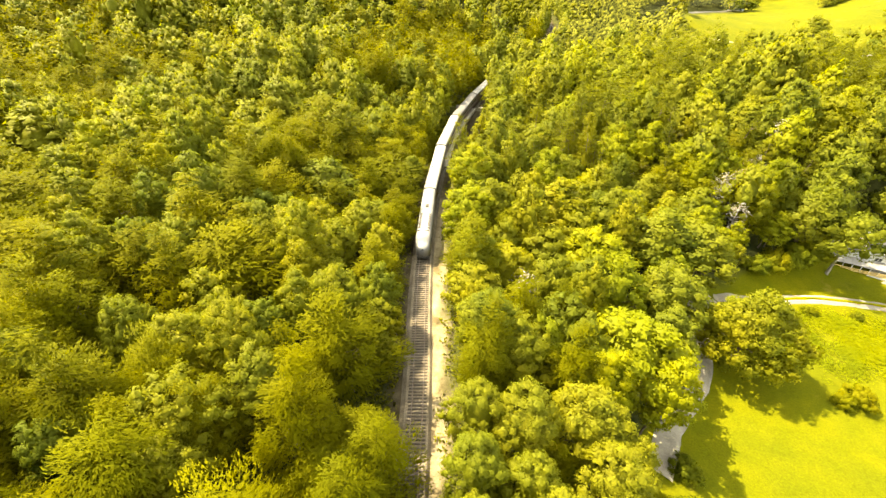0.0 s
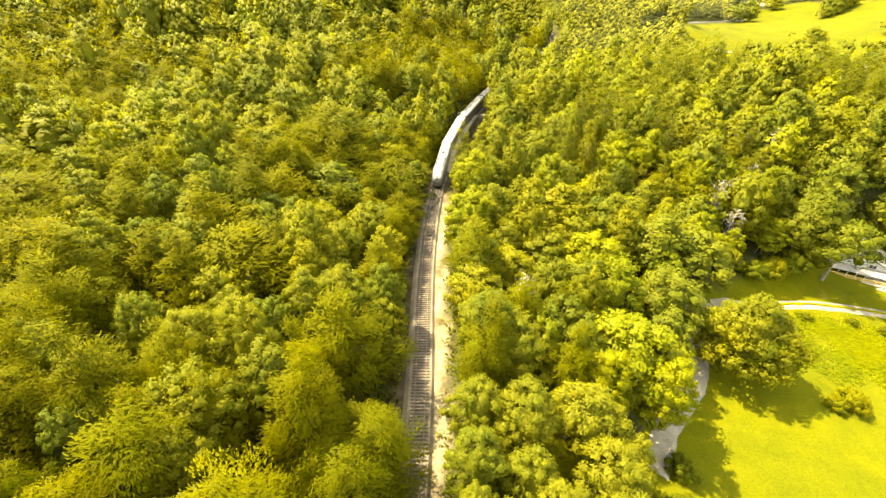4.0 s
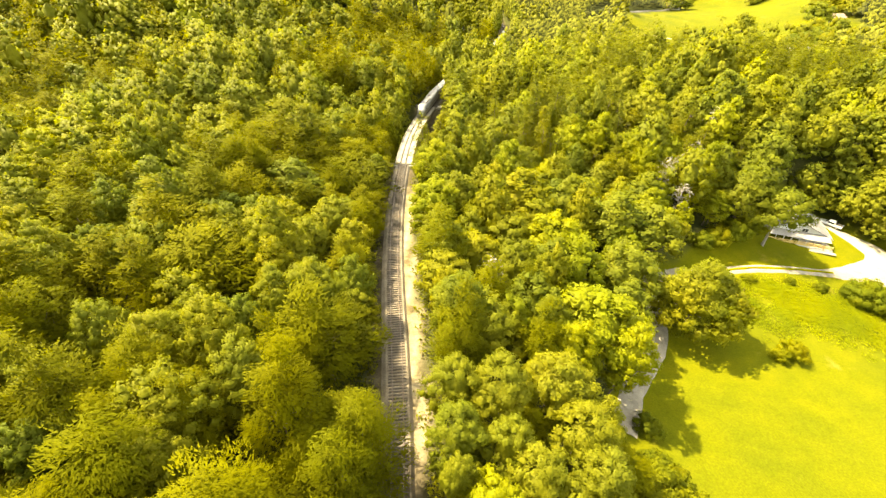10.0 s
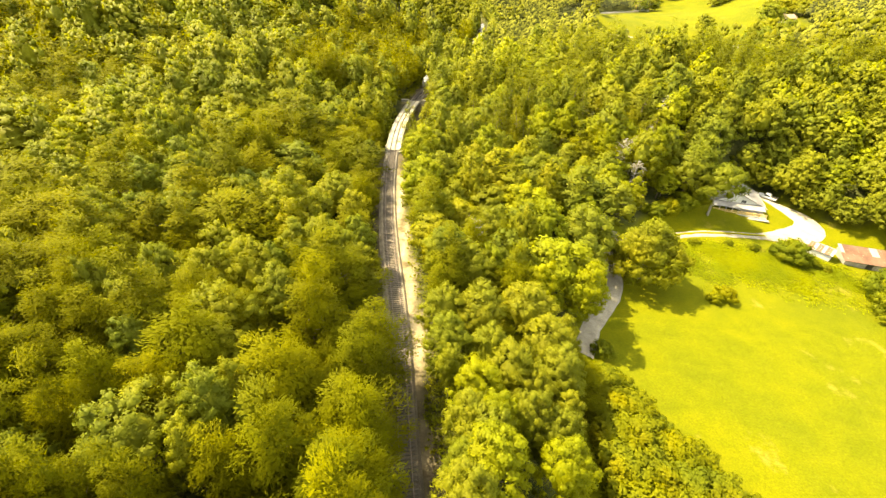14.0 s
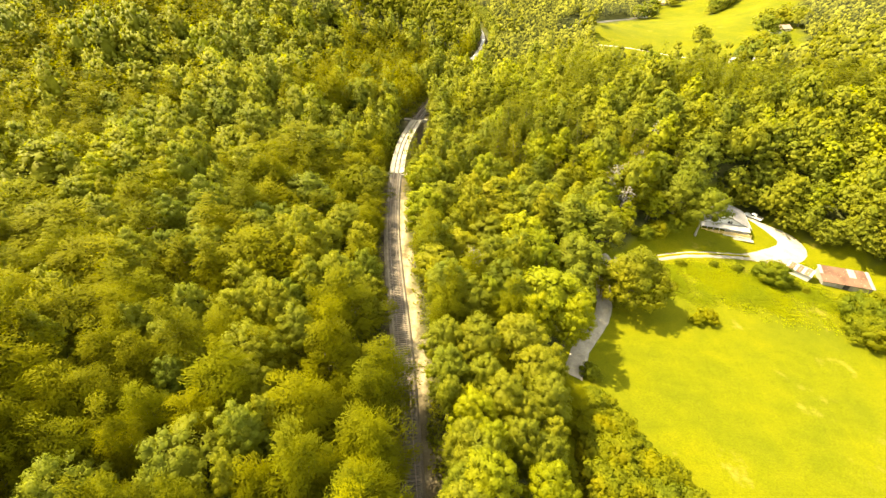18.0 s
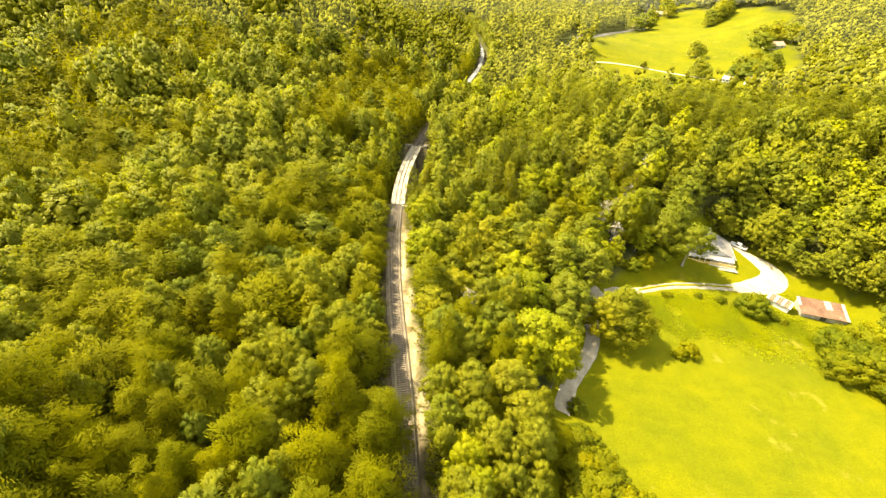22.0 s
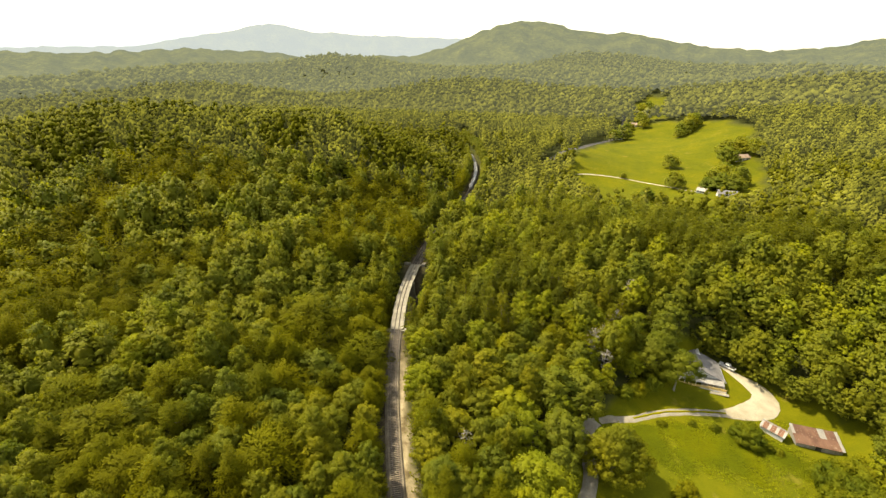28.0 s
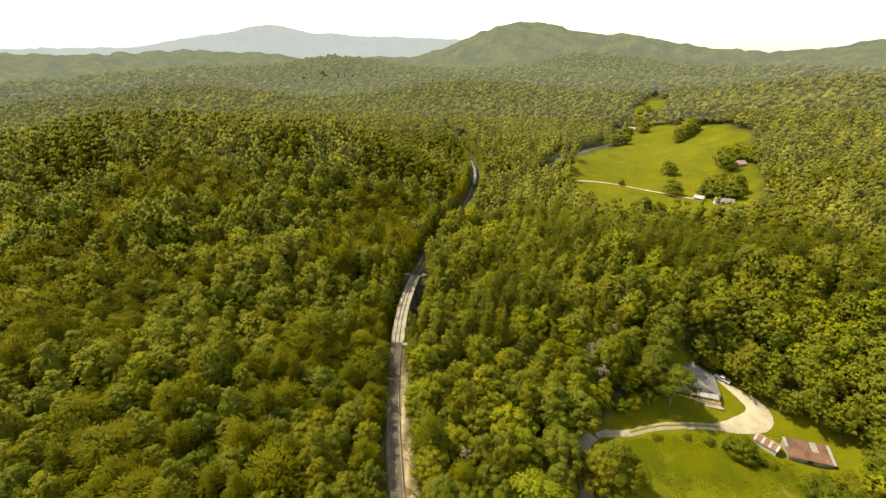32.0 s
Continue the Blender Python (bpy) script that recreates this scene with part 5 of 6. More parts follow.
# ---- the farmstead ----
def ground_at(x, y):
    return float(ground_z(x, y))


def roof_slope(bm, x0, x1, y0, y1, z0, z1, thick):
    """A slab that rises from (x0, z0) to (x1, z1)."""
    for q in ((y0, y1),):
        a = [bm.verts.new(c) for c in ((x0, q[0], z0), (x1, q[0], z1), (x1, q[1], z1), (x0, q[1], z0))]
        b = [bm.verts.new((v.co.x, v.co.y, v.co.z - thick)) for v in a]
        up = a if x1 > x0 else a[::-1]
        dn = b if x1 > x0 else b[::-1]
        bm.faces.new(up)
        bm.faces.new(dn[::-1])
        for i in range(4):
            bm.faces.new((up[i], dn[i], dn[(i + 1) % 4], up[(i + 1) % 4]))
    return bm


def gable_body(w, ln, wall, ridge):
    bm = bmesh.new()
    return loft(bm, [[(-w / 2, y, -0.5), (w / 2, y, -0.5), (w / 2, y, wall), (0, y, ridge), (-w / 2, y, wall)] for y in (-ln / 2, ln / 2)])


def window_on(parent, x, y, z, w, h, side):
    """A framed window; side: which way its wall looks, 'x+', 'x-', 'y+' or 'y-'."""
    turn = {"y-": 0, "x+": 90, "y+": 180, "x-": 270}[side]
    m = pose(x, y, z, 0, 0, turn)
    f = bmesh.new()
    for a, b, c, d in ((-w / 2 - 0.09, -w / 2, 0, h), (w / 2, w / 2 + 0.09, 0, h), (-w / 2 - 0.09, w / 2 + 0.09, -0.09, 0), (-w / 2 - 0.09, w / 2 + 0.09, h, h + 0.09), (-0.025, 0.025, 0, h)):
        box(f, a, b, -0.07, 0.03, c, d, m=m)
    fr = part("window_frame", f, SIDING, parent)
    part("pane", new_box(-w / 2, w / 2, -0.03, 0.01, 0, h, m=m), GLASS, fr)


def build_house():
    x, y = 99.4, 64.5
    h = thing("house", "single-storey white house with grey shingle gable roof", "house", pose(x, y, -13.8, 0, 0, -19))
    w, ln, wall, ridge = 11.0, 10.4, 2.9, 5.9
    half = {-1: 5.5, 1: 8.0}
    eave = {-1: 2.9, 1: 2.3}
    part("wall", loft(bmesh.new(), [[(-5.5, yy, -1.5), (8.0, yy, -1.5), (8.0, yy, 2.3), (0, yy, ridge), (-5.5, yy, 2.9)] for yy in (-ln / 2, ln / 2)]), SIDING, h, "white clapboard walls and gables")
    for sx in (-1, 1):
        hw, ev = half[sx], eave[sx]
        rise = (ridge - ev) / hw
        z0, run = ev - 0.5 * rise + 0.16, hw + 0.5
        for k in range(9):
            a, b = k / 9, min(1.0, (k + 1) / 9 + 0.012)
            part("shingle_course", roof_slope(bmesh.new(), sx * run * (1 - a), sx * run * (1 - b), -ln / 2 - 0.45, ln / 2 + 0.45, z0 + a * rise * run + 0.012, z0 + b * rise * run, 0.14), SHINGLE, h)
        part("fascia", new_box(sx * (run + 0.03) - 0.03, sx * (run + 0.03) + 0.03, -ln / 2 - 0.45, ln / 2 + 0.45, z0 - 0.28, z0 - 0.01), SIDING, h)
    part("ridge_cap", new_box(-0.16, 0.16, -ln / 2 - 0.45, ln / 2 + 0.45, ridge + 0.14, ridge + 0.22, bevel=0.03), SHINGLE, h)
    window_on(h, 2.0, -ln / 2 - 0.02, 3.0, 1.3, 0.9, "y-")
    for dx in (-4.0, 3.8):
        window_on(h, dx, -ln / 2 - 0.02, 0.9, 1.3, 1.3, "y-")
    part("door", new_box(-0.5, 0.5, -ln / 2 - 0.06, -ln / 2, 0.1, 2.15), MAROON, h, "dark front door")
    for dy in (-3.2, 0.2, 3.4):
        window_on(h, 8.02, dy, 0.7, 1.2, 1.2, "x+")
        window_on(h, -w / 2 - 0.02, dy, 0.9, 1.2, 1.2, "x-")
    window_on(h, 0, ln / 2 + 0.02, 3.3, 0.8, 0.8, "y+")
    part("gable_dormer", loft(bmesh.new(), [[(-1.1 + 0.9, yy, 4.9), (1.1 + 0.9, yy, 4.9), (0.9, yy, 6.9)] for yy in (ln / 2 - 1.4, ln / 2 + 0.3)]), SIDING, h, "small white gable on the roof")
    part("chimney", new_box(-2.4, -1.7, 1.0, 1.8, 3.8, 6.5, bevel=0.03), BROWN_ROOF, h)
    # rear wing
    rear = gable_body(6.5, 7.0, 2.6, 4.6)
    for v in rear.verts:
        v.co = pose(-5.6, 8.2, 0) @ v.co
    part("rear_wing", rear, SIDING, h)
    for sx in (-1, 1):
        part("rear_roof", roof_slope(bmesh.new(), -5.6 + sx * 3.7, -5.6, 4.3, 12.1, 2.45, 4.78, 0.14), SHINGLE, h)
    # porch roof and side lean-to
    part("porch_roof", roof_slope(bmesh.new(), -w / 2 - 3.0, -w / 2 - 0.1, -ln / 2, ln / 2 - 2, 2.25, 2.95, 0.12), SHINGLE, h)
    for dy in (-4.9, -2.2, 0.6, 2.9):
        part("porch_post", new_box(-w / 2 - 2.9, -w / 2 - 2.76, dy - 0.07, dy + 0.07, 0, 2.15), SIDING, h)
    # front porch: a pale tin lean-to on posts
    for k in range(8):
        x0 = -6.2 + k * 1.74
        bm = bmesh.new()
        q = [bm.verts.new(p) for p in ((x0, -ln / 2 - 2.5, 2.22), (x0 + 1.72, -ln / 2 - 2.5, 2.22), (x0 + 1.72, -ln / 2 - 0.01, 2.86), (x0, -ln / 2 - 0.01, 2.86))]
        r = [bm.verts.new((v.co.x, v.co.y, v.co.z - 0.06)) for v in q]
        bm.faces.new(q)
        bm.faces.new(r[::-1])
        for i in range(4):
            bm.faces.new((q[i], r[i], r[(i + 1) % 4], q[(i + 1) % 4]))
        part("porch_sheet", bm, TIN, h, "pale tin sheet of the porch roof")
        part("porch_post", new_box(x0 + 0.1, x0 + 0.22, -ln / 2 - 2.4, -ln / 2 - 2.28, 0.4, 2.18), SIDING, h)
    # front deck of fresh boards
    for k in range(12):
        part("deck_board", new_box(-6.4, 8.4, -ln / 2 - 3.1 + k * 0.25, -ln / 2 - 2.88 + k * 0.25, 0.42, 0.5), PLANK, h)
    part("deck_rim", new_box(-6.45, 8.45, -ln / 2 - 3.2, -ln / 2 - 3.12, 0.0, 0.52), SIDING, h, "pale board along the deck's edge")
    for k in range(9):
        xx = -6.2 + k * 1.8
        part("rail_post", new_box(xx - 0.06, xx + 0.06, -ln / 2 - 3.1, -ln / 2 - 2.98, 0.5, 1.45), NEW_WOOD, h)
    for z in (0.75, 1.05, 1.4):
        part("rail_bar", new_box(-6.3, 8.3, -ln / 2 - 3.12, -ln / 2 - 2.97, z, z + 0.11), NEW_WOOD, h, "yellow lumber rail")
    part("walkway", new_box(-4.4, 9.0, -ln / 2 - 4.6, -ln / 2 - 3.3, 0.02, 0.16), CONCRETE, h, "pale concrete walk before the deck")
    part("steps", box(new_box(6.6, 8.2, -ln / 2 - 3.6, -ln / 2 - 3.2, 0.0, 0.34), 6.6, 8.2, -ln / 2 - 3.9, -ln / 2 - 3.6, 0.0, 0.18), PLANK, h)


build_house()


def build_barn():
    x, y = 120.6, 36.0
    b = thing("barn", "low weathered barn with rusted patchy tin roof", "barn", pose(x, y, ground_at(x, y), 0, 0, -18))
    w, d, lo, hi = 11.6, 5.6, 1.9, 2.9
    for x0, x1, y0, y1, name in ((-w / 2, w / 2, -d / 2, -d / 2 + 0.12, "front_wall"), (-w / 2, w / 2, d / 2 - 0.12, d / 2, "back_wall")):
        for k in range(16):
            a, c = x0 + (x1 - x0) * k / 16, x0 + (x1 - x0) * (k + 1) / 16 - 0.03
            part("wall_board", new_box(a, c, y0, y1 + 0.01 * (k % 2), -1.0, lo - 0.05 if y0 < 0 else hi - 0.1), OLD_WOOD, b)
    for sx in (-1, 1):
        xx = sx * (w / 2 - 0.06)
        part("end_wall", loft(bmesh.new(), [[(xa, -d / 2 + 0.13, -1.0), (xa, d / 2 - 0.13, -1.0), (xa, d / 2 - 0.13, hi - 0.12), (xa, -d / 2 + 0.13, lo - 0.08)] for xa in (xx - 0.06, xx + 0.06)]), TIN if sx < 0 else OLD_WOOD, b)
    # dark sheet over the boards stands in for a shaded opening
    part("doorway", new_box(-0.9, 0.6, -d / 2 - 0.03, -d / 2 - 0.01, -0.2, 1.5), STEEL_DARK, b, "dark panel put on the wall for the shade in an open doorway")
    m90 = pose(0, 0, 0, 0, 0, 90)
    k = 14
    for i in range(k):
        for j in range(2):
            a, c = -w / 2 - 0.3 + (w + 0.6) * i / k, -w / 2 - 0.3 + (w + 0.6) * (i + 1) / k - 0.02
            t0, t1 = (0.0, 0.515) if j == 0 else (0.5, 1.0)
            y0, y1 = -d / 2 - 0.4 + (d + 0.8) * t0, -d / 2 - 0.4 + (d + 0.8) * t1
            z0, z1 = lo - 0.1 + (hi - lo + 0.3) * t0, lo - 0.1 + (hi - lo + 0.3) * t1
            lift = 0.03 + 0.02 * j + 0.012 * (i % 2)
            bm = bmesh.new()
            q = [bm.verts.new(p) for p in ((a, y0, z0 + lift), (c, y0, z0 + lift), (c, y1, z1 + lift), (a, y1, z1 + lift), (a, y0, z0 + lift - 0.025), (c, y0, z0 + lift - 0.025), (c, y1, z1 + lift - 0.025), (a, y1, z1 + lift - 0.025))]
            for f in ((0, 1, 2, 3), (7, 6, 5, 4), (0, 4, 5, 1), (1, 5, 6, 2), (2, 6, 7, 3), (3, 7, 4, 0)):
                bm.faces.new([q[v] for v in f])
            pale = (i, j) in ((8, 1), (9, 1), (0, 1), (13, 1), (13, 0))
            part("roof_sheet", bm, TIN if pale else RUST, b, "pale bare tin sheet" if pale else "")


build_barn()


def build_shed():
    x, y = 110.2, 39.3
    s = thing("shed", "small white shed with rust-striped tin gable roof", "shed", pose(x, y, ground_at(x, y), 0, 0, 38))
    w, ln, wall, ridge = 3.5, 6.0, 2.0, 3.0
    part("wall", gable_body(w, ln, wall, ridge), SIDING, s, "white board walls")
    k = 10
    for sx in (-1, 1):
        for i in range(k):
            a, c = -ln / 2 - 0.25 + (ln + 0.5) * i / k, -ln / 2 - 0.25 + (ln + 0.5) * (i + 1) / k - 0.02
            part("roof_sheet", roof_slope(bmesh.new(), sx * (w / 2 + 0.3), 0, a, c, wall - 0.1 + 0.012 * (i % 2), ridge + 0.1 + 0.012 * (i % 2), 0.04), SHED_TIN if i % 3 else TIN, s)
    part("ridge_cap", new_box(-0.14, 0.14, -ln / 2 - 0.25, ln / 2 + 0.25, ridge + 0.08, ridge + 0.16), TIN, s, "white tin ridge cap")
    part("door", new_box(-0.45, 0.45, -ln / 2 - 0.05, -ln / 2, 0.05, 1.85), OLD_WOOD, s)
    window_on(s, w / 2 + 0.02, 0.5, 0.9, 0.7, 0.7, "x+")


build_shed()


def build_pickup():
    x, y = 112.4, 66.2
    c = thing("pickup_truck", "white pickup truck with dark windows parked on the driveway", "car", pose(x, y, ground_at(x, y) + 0.26, 0, 0, 40))
    bm = bmesh.new()
    prof = ((-2.6, 0.5), (2.6, 0.5), (2.65, 0.95), (1.35, 1.08), (-0.15, 1.1), (-2.62, 1.08))
    loft(bm, [[(sx, yy, z) for yy, z in prof] for sx in (-0.92, 0.92)])
    bmesh.ops.bevel(bm, geom=bm.edges[:], offset=0.06, segments=2, affect="EDGES")
    part("body", bm, CAR_WHITE, c)
    cb = bmesh.new()
    loft(cb, [[(sx * 0.86, 1.3, 1.06), (sx * 0.78, 0.6, 1.72), (sx * 0.78, -0.7, 1.74), (sx * 0.86, -0.95, 1.06)] for sx in (-1, 1)])
    cab = part("cab", cb, CAR_WHITE, c)
    wm = bmesh.new()
    loft(wm, [[(-0.7, 1.26, 1.13), (0.7, 1.26, 1.13), (0.66, 0.72, 1.64), (-0.66, 0.72, 1.64)], [(-0.7, 1.29, 1.15), (0.7, 1.29, 1.15), (0.66, 0.75, 1.66), (-0.66, 0.75, 1.66)]])
    part("windshield", wm, GLASS, cab)
    for sx in (-1, 1):
        sm = bmesh.new()
        loft(sm, [[(sx * 0.865 + e, 1.0, 1.14), (sx * 0.80 + e, 0.55, 1.62), (sx * 0.80 + e, -0.62, 1.62), (sx * 0.865 + e, -0.8, 1.14)] for e in (-0.012, 0.012)])
        part("side_window", sm, GLASS, cab)
        part("headlight", new_box(sx * 0.7 - 0.16, sx * 0.7 + 0.16, 2.6, 2.68, 0.72, 0.88), GLASS, c)
        for yy in (-1.6, 1.7):
            t = bmesh.new()
            tube(t, (sx * 0.75, yy, 0.36), (sx * 0.97, yy, 0.36), 0.37, 0.37, 16)
            wheel = part("wheel", t, RUBBER, c)
            r = bmesh.new()
            tube(r, (sx * 0.97, yy, 0.36), (sx * 0.985, yy, 0.36), 0.22, 0.2, 12)
            part("rim", r, TIN, wheel)
    part("bed", new_box(-0.78, 0.78, -2.5, -1.0, 1.0, 1.12), STEEL_DARK, c, "dark open truck bed")
    part("bumper", new_box(-0.9, 0.9, 2.6, 2.74, 0.45, 0.62, bevel=0.04), STEEL_DARK, c)


build_pickup()


def cottage(name, label, x, y, turn, w, ln, wall, ridge, roof, walls):
    h = thing(name, label, "house", pose(x, y, ground_at(x, y) - 0.3, 0, 0, turn), group="far farm buildings")
    part("wall", gable_body(w, ln, wall, ridge), walls, h)
    for sx in (-1, 1):
        part("roof", roof_slope(bmesh.new(), sx * (w / 2 + 0.5), 0, -ln / 2 - 0.5, ln / 2 + 0.5, wall - 0.15, ridge + 0.16, 0.2), roof, h)
    for k in range(3):
        window_on(h, -w / 2 - 0.02, (k - 1) * ln / 3.4, 0.9, 1.2, 1.2, "x-")
        window_on(h, w / 2 + 0.02, (k - 1) * ln / 3.4, 0.9, 1.2, 1.2, "x+")
    window_on(h, 0.0, -ln / 2 - 0.02, 1.0, 1.4, 1.2, "y-")
    part("door", new_box(w / 4 - 0.5, w / 4 + 0.5, -ln / 2 - 0.06, -ln / 2, 0.2, 2.3), MAROON, h)
    part("chimney", new_box(-0.4, 0.4, ln / 4 - 0.35, ln / 4 + 0.35, ridge - 0.6, ridge + 0.9), BROWN_ROOF, h)


cottage("farmhouse", "farmhouse with orange-red tin roof at the far field", 221, 458, 70, 8, 14, 3.0, 5.4, ORANGE_ROOF, SIDING)
cottage("farmhouse", "long brown-roofed farm building at the far field", 262, 512, 75, 9, 22, 3.0, 5.2, BROWN_ROOF, OLD_WOOD)
cottage("cottage", "small white cottage beside the far field", 199, 239, 40, 4.5, 6, 2.4, 3.8, TIN, SIDING)
cottage("cottage", "white cottage with grey roof near the far lane", 207, 224, 65, 6, 11, 2.6, 4.4, SHINGLE, SIDING)
cottage("cottage", "brown-roofed cottage behind field trees", 266, 303, 100, 8, 12, 2.8, 4.8, BROWN_ROOF, SIDING)
cottage("cottage", "lone white house on the wooded hill", -372, 348, 60, 8, 14, 7.0, 10.0, TIN, SIDING)


# ---- single trees and bushes ----
def specimen(name, label, x, y, crown, leaf, trunk, bark, category="tree", turn=0.0, scale=1.0, sink=0.2, group=""):
    t = tree_model(name, label, crown, leaf, trunk, bark, category, group)
    t.matrix_basis = Matrix.LocRotScale((x, y, ground_at(x, y) - sink), Euler((0, 0, turn)), (scale,) * 3)
    return t


specimen("oak_tree", "broad old oak standing alone at the meadow's edge", 54.2, 24.2, broad_crown(301, 7.4, 1.6, 15.4, 260, 17000, 0.30, (24, 16)), LEAF, trunk_mesh(302, 8.5, 0.5, 9, 7.0), BARK)
specimen("broadleaf_tree", "thin-crowned tree with pale trunk before the house", 86.5, 54.0, broad_crown(303, 5.2, 7.0, 15.6, 36, 3200, 0.36, (10, 7)), LEAF, trunk_mesh(304, 12.5, 0.36, 8, 4.8), PALE_BARK)
specimen("oak_tree", "dark leafy oak beside the house", 80.0, 59.0, broad_crown(305, 5.6, 2.5, 14.5, 60, 5000, 0.42, (16, 10)), LEAF, trunk_mesh(306, 9, 0.4, 8, 5.0), BARK)
SNAG = specimen("dead_tree", "bare grey dead tree standing above the wood", 59.5, 60.6, broad_crown(307, 2.3, 6.0, 14.0, 16, 260, 0.3, None), PALE_BARK, trunk_mesh(308, 14.2, 0.24, 26, 3.0), PALE_BARK, group="dead trees of the wood")
for bx, by, sc in ((61.4, 54.2, 0.85), (80.3, 83.5, 1.0), (57.0, 57.4, 0.9), (63.5, 63.0, 0.95), (14.7, 22.3, 0.9), (70.0, 70.0, 0.9)):
    copy_thing(SNAG, Matrix.LocRotScale((bx, by, ground_at(bx, by) - 0.2), Euler((0, 0, bx)), (sc,) * 3))
BUSH = broad_crown(310, 2.3, 0.1, 3.4, 34, 2600, 0.20, (14, 9))
BUSH_2 = broad_crown(311, 4.9, 0.2, 6.0, 60, 6000, 0.28, (18, 11))
bush = specimen("bush", "round grey-green bush alone on the meadow", 72.3, 18.6, BUSH, SHRUB, trunk_mesh(312, 1.8, 0.12, 4, 1.2), BARK, "bush", 0.0, 0.85)
big = specimen("bush", "wide spreading bush beside the white shed", 99.4, 36.0, BUSH_2, SHRUB, trunk_mesh(313, 3, 0.2, 6, 2.8), BARK, "bush", 0.0, 0.82)
clump = specimen("bush", "wide leafy bush at the meadow's edge near the barn", 113.5, 19.5, BUSH_2, SHRUB, trunk_mesh(314, 3, 0.2, 6, 2.8), BARK, "bush", 1.0, 1.12, group="bushes at the meadow's edge")
for bx, by, sc in ((117.5, 12.5, 1.25), (109.8, 14.5, 0.85), (121, 20, 1.2), (118.5, 5, 1.1)):
    copy_thing(clump, Matrix.LocRotScale((bx, by, ground_at(bx, by) - 0.3), Euler((0, 0, bx)), (sc / 1.12,) * 3))
small = specimen("bush", "low bush at the foot of the lone oak", 69.2, 17.4, BUSH, SHRUB, trunk_mesh(315, 1.5, 0.1, 4, 1.0), BARK, "bush", 2.0, 0.62, group="low bushes on the meadow")
for bx, by, sc in ((64.5, 33, 0.6), (76, 40.5, 0.5), (104, 33.2, 0.6), (106.5, 31.6, 0.5), (92, 39.5, 0.55), (86, 41, 0.45), (72, 50.5, 1.2), (77, 53, 1.3), (67, 48.5, 1.0), (82, 55.5, 1.2), (38.0, 0.6, 0.75), (35.6, -6.2, 0.9)):
    copy_thing(small, Matrix.LocRotScale((bx, by, ground_at(bx, by) - 0.2), Euler((0, 0, bx * 2)), (sc / 0.62,) * 3))

rank = specimen("bush", "rank yellow-green bush between the lane and the meadow", 34.8, -9.0, broad_crown(316, 2.4, 0.1, 3.6, 60, 4200, 0.2, (14, 9)), SHRUB, trunk_mesh(317, 1.8, 0.12, 4, 1.2), BARK, "bush", 0.5, 1.4, group="rank bushes by the lane")
for bx, by, sc in ((37.6, -8.2, 1.1), (34.6, -13.6, 1.45), (38.6, -12.4, 1.35), (41.4, -15.4, 1.0), (33.2, -18.4, 1.3), (37.2, -17.8, 1.6), (41.6, -20.0, 1.5), (45.2, -20.6, 1.2), (32.4, -23.6, 1.7), (36.8, -24.0, 1.5), (41.4, -25.4, 1.6), (46.0, -25.8, 1.4), (49.8, -28.0, 1.2), (33.0, -30, 1.8), (39.0, -31, 1.8), (45.0, -31.5, 1.7), (51, -34, 1.6)):
    copy_thing(rank, Matrix.LocRotScale((bx, by, ground_at(bx, by) - 0.2), Euler((0, 0, bx * 2)), (sc / 1.4, sc / 1.4, sc / 1.4 * 0.85)))


def brush():
    """Waist-high growth between the drive and the meadow, and weeds along the line."""
    tuft = broad_crown(320, 1.1, -0.2, 0.55, 10, 90, 0.2, None)
    tuft = (tuft[0], tuft[1], unit(0.3 * tuft[2] + (0, 0, 1.0)))
    weed = broad_crown(321, 0.42, -0.05, 0.5, 3, 16, 0.2, None)
    n = 6800
    x, y = RNG.uniform(58, 124, n), RNG.uniform(16, 45, n)
    mid = 34.5 - 0.06 * (x - 60) + 1.5 * np.sin(x / 9)
    dens = np.exp(-(((y - mid) / 6.6) ** 2)) * smooth(-0.6, 0.35, noise2(x, y, 0.16, 1.3))
    k = (RNG.uniform(size=n) < dens) & (near_line(LANE, x, y) > 3.5) & (np.hypot(x - 121, y - 35.6) > 9) & (np.hypot(x - 110.2, y - 39.3) > 4.2) & inside(MEADOW, x, y)
    x, y = x[k], y[k]
    merge("brush", [(a, b, c, RNG.uniform(0, 6), RNG.uniform(0.6, 1.5), RNG.uniform(0.35, 0.9), 0) for a, b, c in zip(x, y, ground_z(x, y))], [tuft], BRUSH, "waist-high green brush across the slope below the drive")["category"] = "brush"
    s = RNG.uniform(-60, 200, 2600)
    u = np.where(RNG.uniform(size=2600) < 0.5, -1, 1) * RNG.uniform(3.3, 7.5, 2600)
    k = (RNG.uniform(size=2600) < smooth(2.6, 5.6, np.abs(u) + (u < 0) * 0.8 + smooth(8, -14, s) * 2.2 * (u > 0))) & ~((s > S_BRIDGE[0] - 2) & (s < S_BRIDGE[1] + 2))
    pts = []
    for a, b in zip(s[k], u[k]):
        px, py, hd = rail_at(a)
        pts.append((px + b * math.cos(hd), py - b * math.sin(hd)))
    pts = np.array(pts)
    merge("weeds", [(a, b, c, RNG.uniform(0, 6), RNG.uniform(0.6, 2.1), RNG.uniform(0.5, 1.9), 0) for (a, b), c in zip(pts, ground_z(pts[:, 0], pts[:, 1]))], [weed], SHRUB, "ragged weeds along the railway ballast")["category"] = "weeds"


brush()

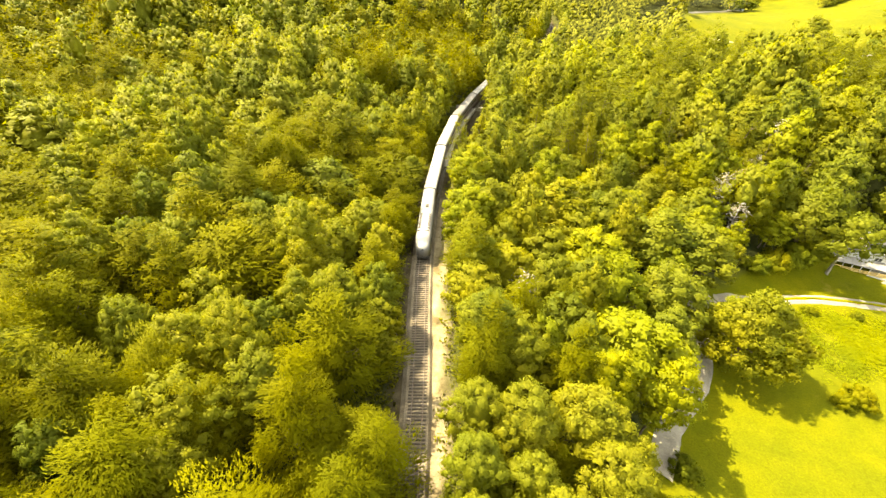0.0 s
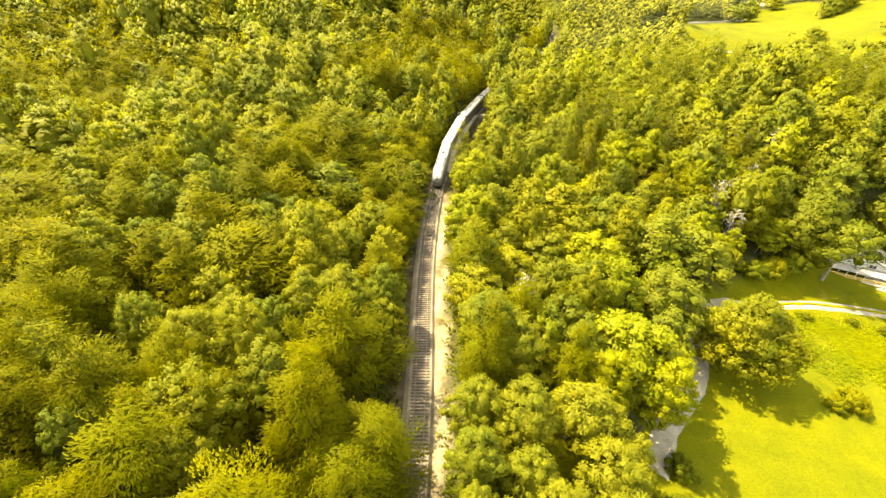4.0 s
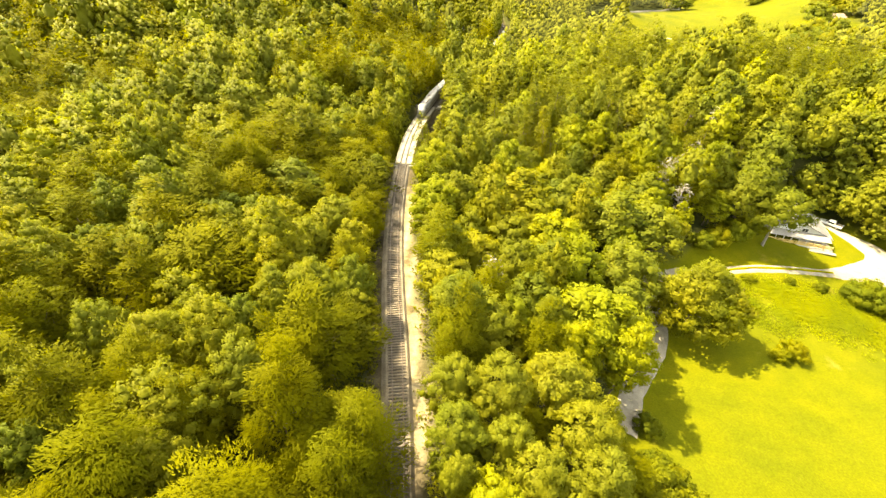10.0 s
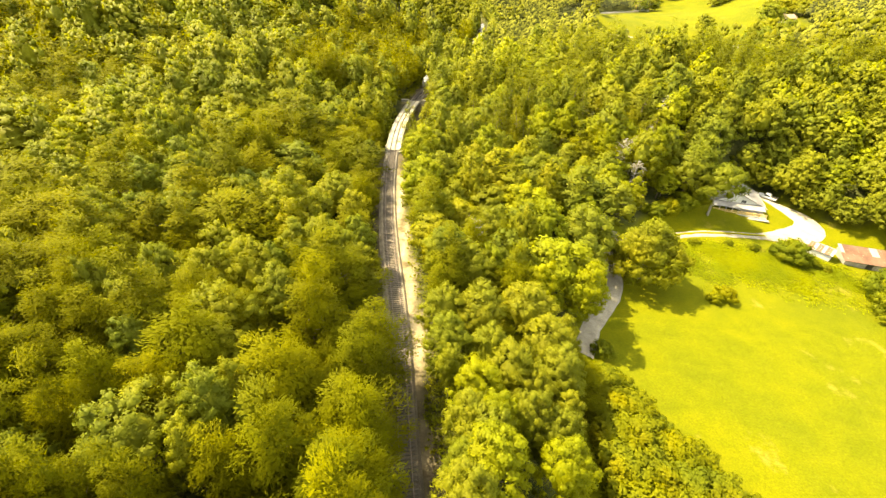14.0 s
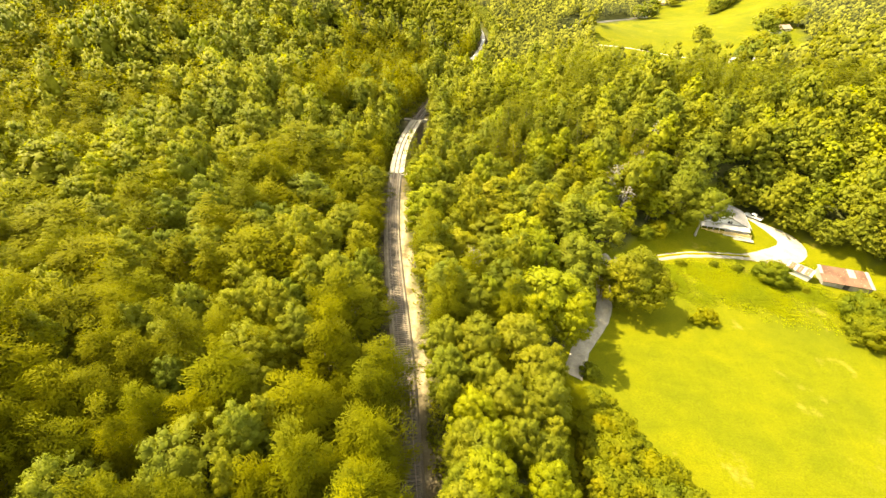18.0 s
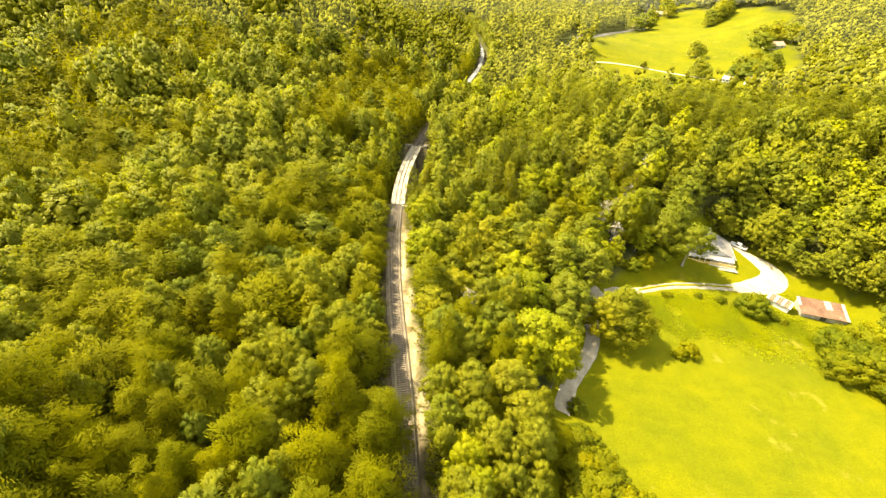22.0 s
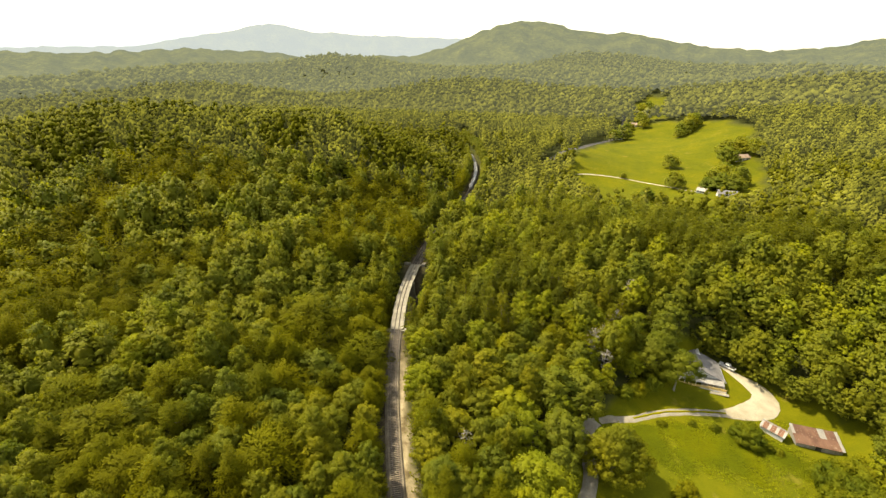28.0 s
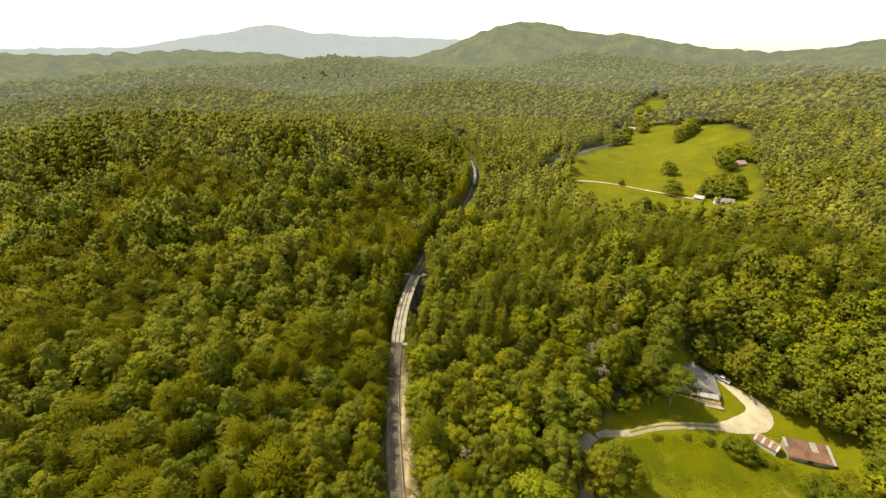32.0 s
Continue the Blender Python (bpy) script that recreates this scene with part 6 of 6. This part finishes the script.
# trees of the far field
FIELD_TREE = broad_crown(330, 5.6, 0.8, 11.5, 30, 1100, 0.75, (14, 9))
fieldtree = specimen("field_tree", "round dark tree alone on the far field", 209, 306, FIELD_TREE, LEAF, trunk_mesh(331, 5, 0.3, 5, 3.0), BARK, scale=1.05, group="trees of the far field")
for bx, by, sc in ((188, 257, 1.05), (159, 283, 0.42), (146, 214, 0.95), (138, 208, 0.8), (154, 209, 0.75), (118, 238, 0.8), (214, 250, 1.15), (222, 258, 1.2), (212, 240, 1.1), (228, 247, 1.25), (219, 235, 1.1), (232, 266, 1.1), (206, 246, 0.8), (252, 298, 1.3), (262, 318, 1.2), (275, 318, 1.3), (282, 308, 1.2), (230, 452, 1.0), (214, 447, 1.1), (236, 476, 1.2), (270, 498, 1.1), (252, 498, 0.9), (276, 520, 1.3), (283, 430, 1.2), (291, 438, 1.4), (300, 447, 1.5), (276, 422, 0.9), (310, 458, 1.4), (294, 560, 1.6), (306, 572, 1.5)):
    copy_thing(fieldtree, Matrix.LocRotScale((bx, by, ground_at(bx, by) - 0.3), Euler((0, 0, bx)), (sc, sc, sc * (0.92 + 0.02 * (bx % 7)))))

# ---- ties of the track, the nearest as pieces of their own ----
count, s = 0, -88.0
far_v, far_t = [], []
_tv = np.array([v.co[:] for v in tie_mesh.vertices])
tie_mesh.calc_loop_triangles()
_tt = np.array([t.vertices[:] for t in tie_mesh.loop_triangles])
while s < 330:
    if not S_BRIDGE[0] - 0.2 < s < S_BRIDGE[1] + 0.2:
        tx, ty, th = rail_at(s)
        m = pose(tx + random.uniform(-0.05, 0.05), ty, random.uniform(-0.02, 0.01), 0, 0, -math.degrees(th) + random.uniform(-1.2, 1.2))
        if count < 270 and s > -34:
            share_part("tie", tie_mesh, track, m)
            count += 1
        else:
            a = np.array(m)
            far_t.append(_tt + len(far_v) * len(_tv))
            far_v.append(_tv @ a[:3, :3].T + a[:3, 3])
    s += 0.54
tagged(mesh_object("far_ties", np.vstack(far_v), np.vstack(far_t), TIE, track), "row of dark timber ties", kind="stuff")

motions()
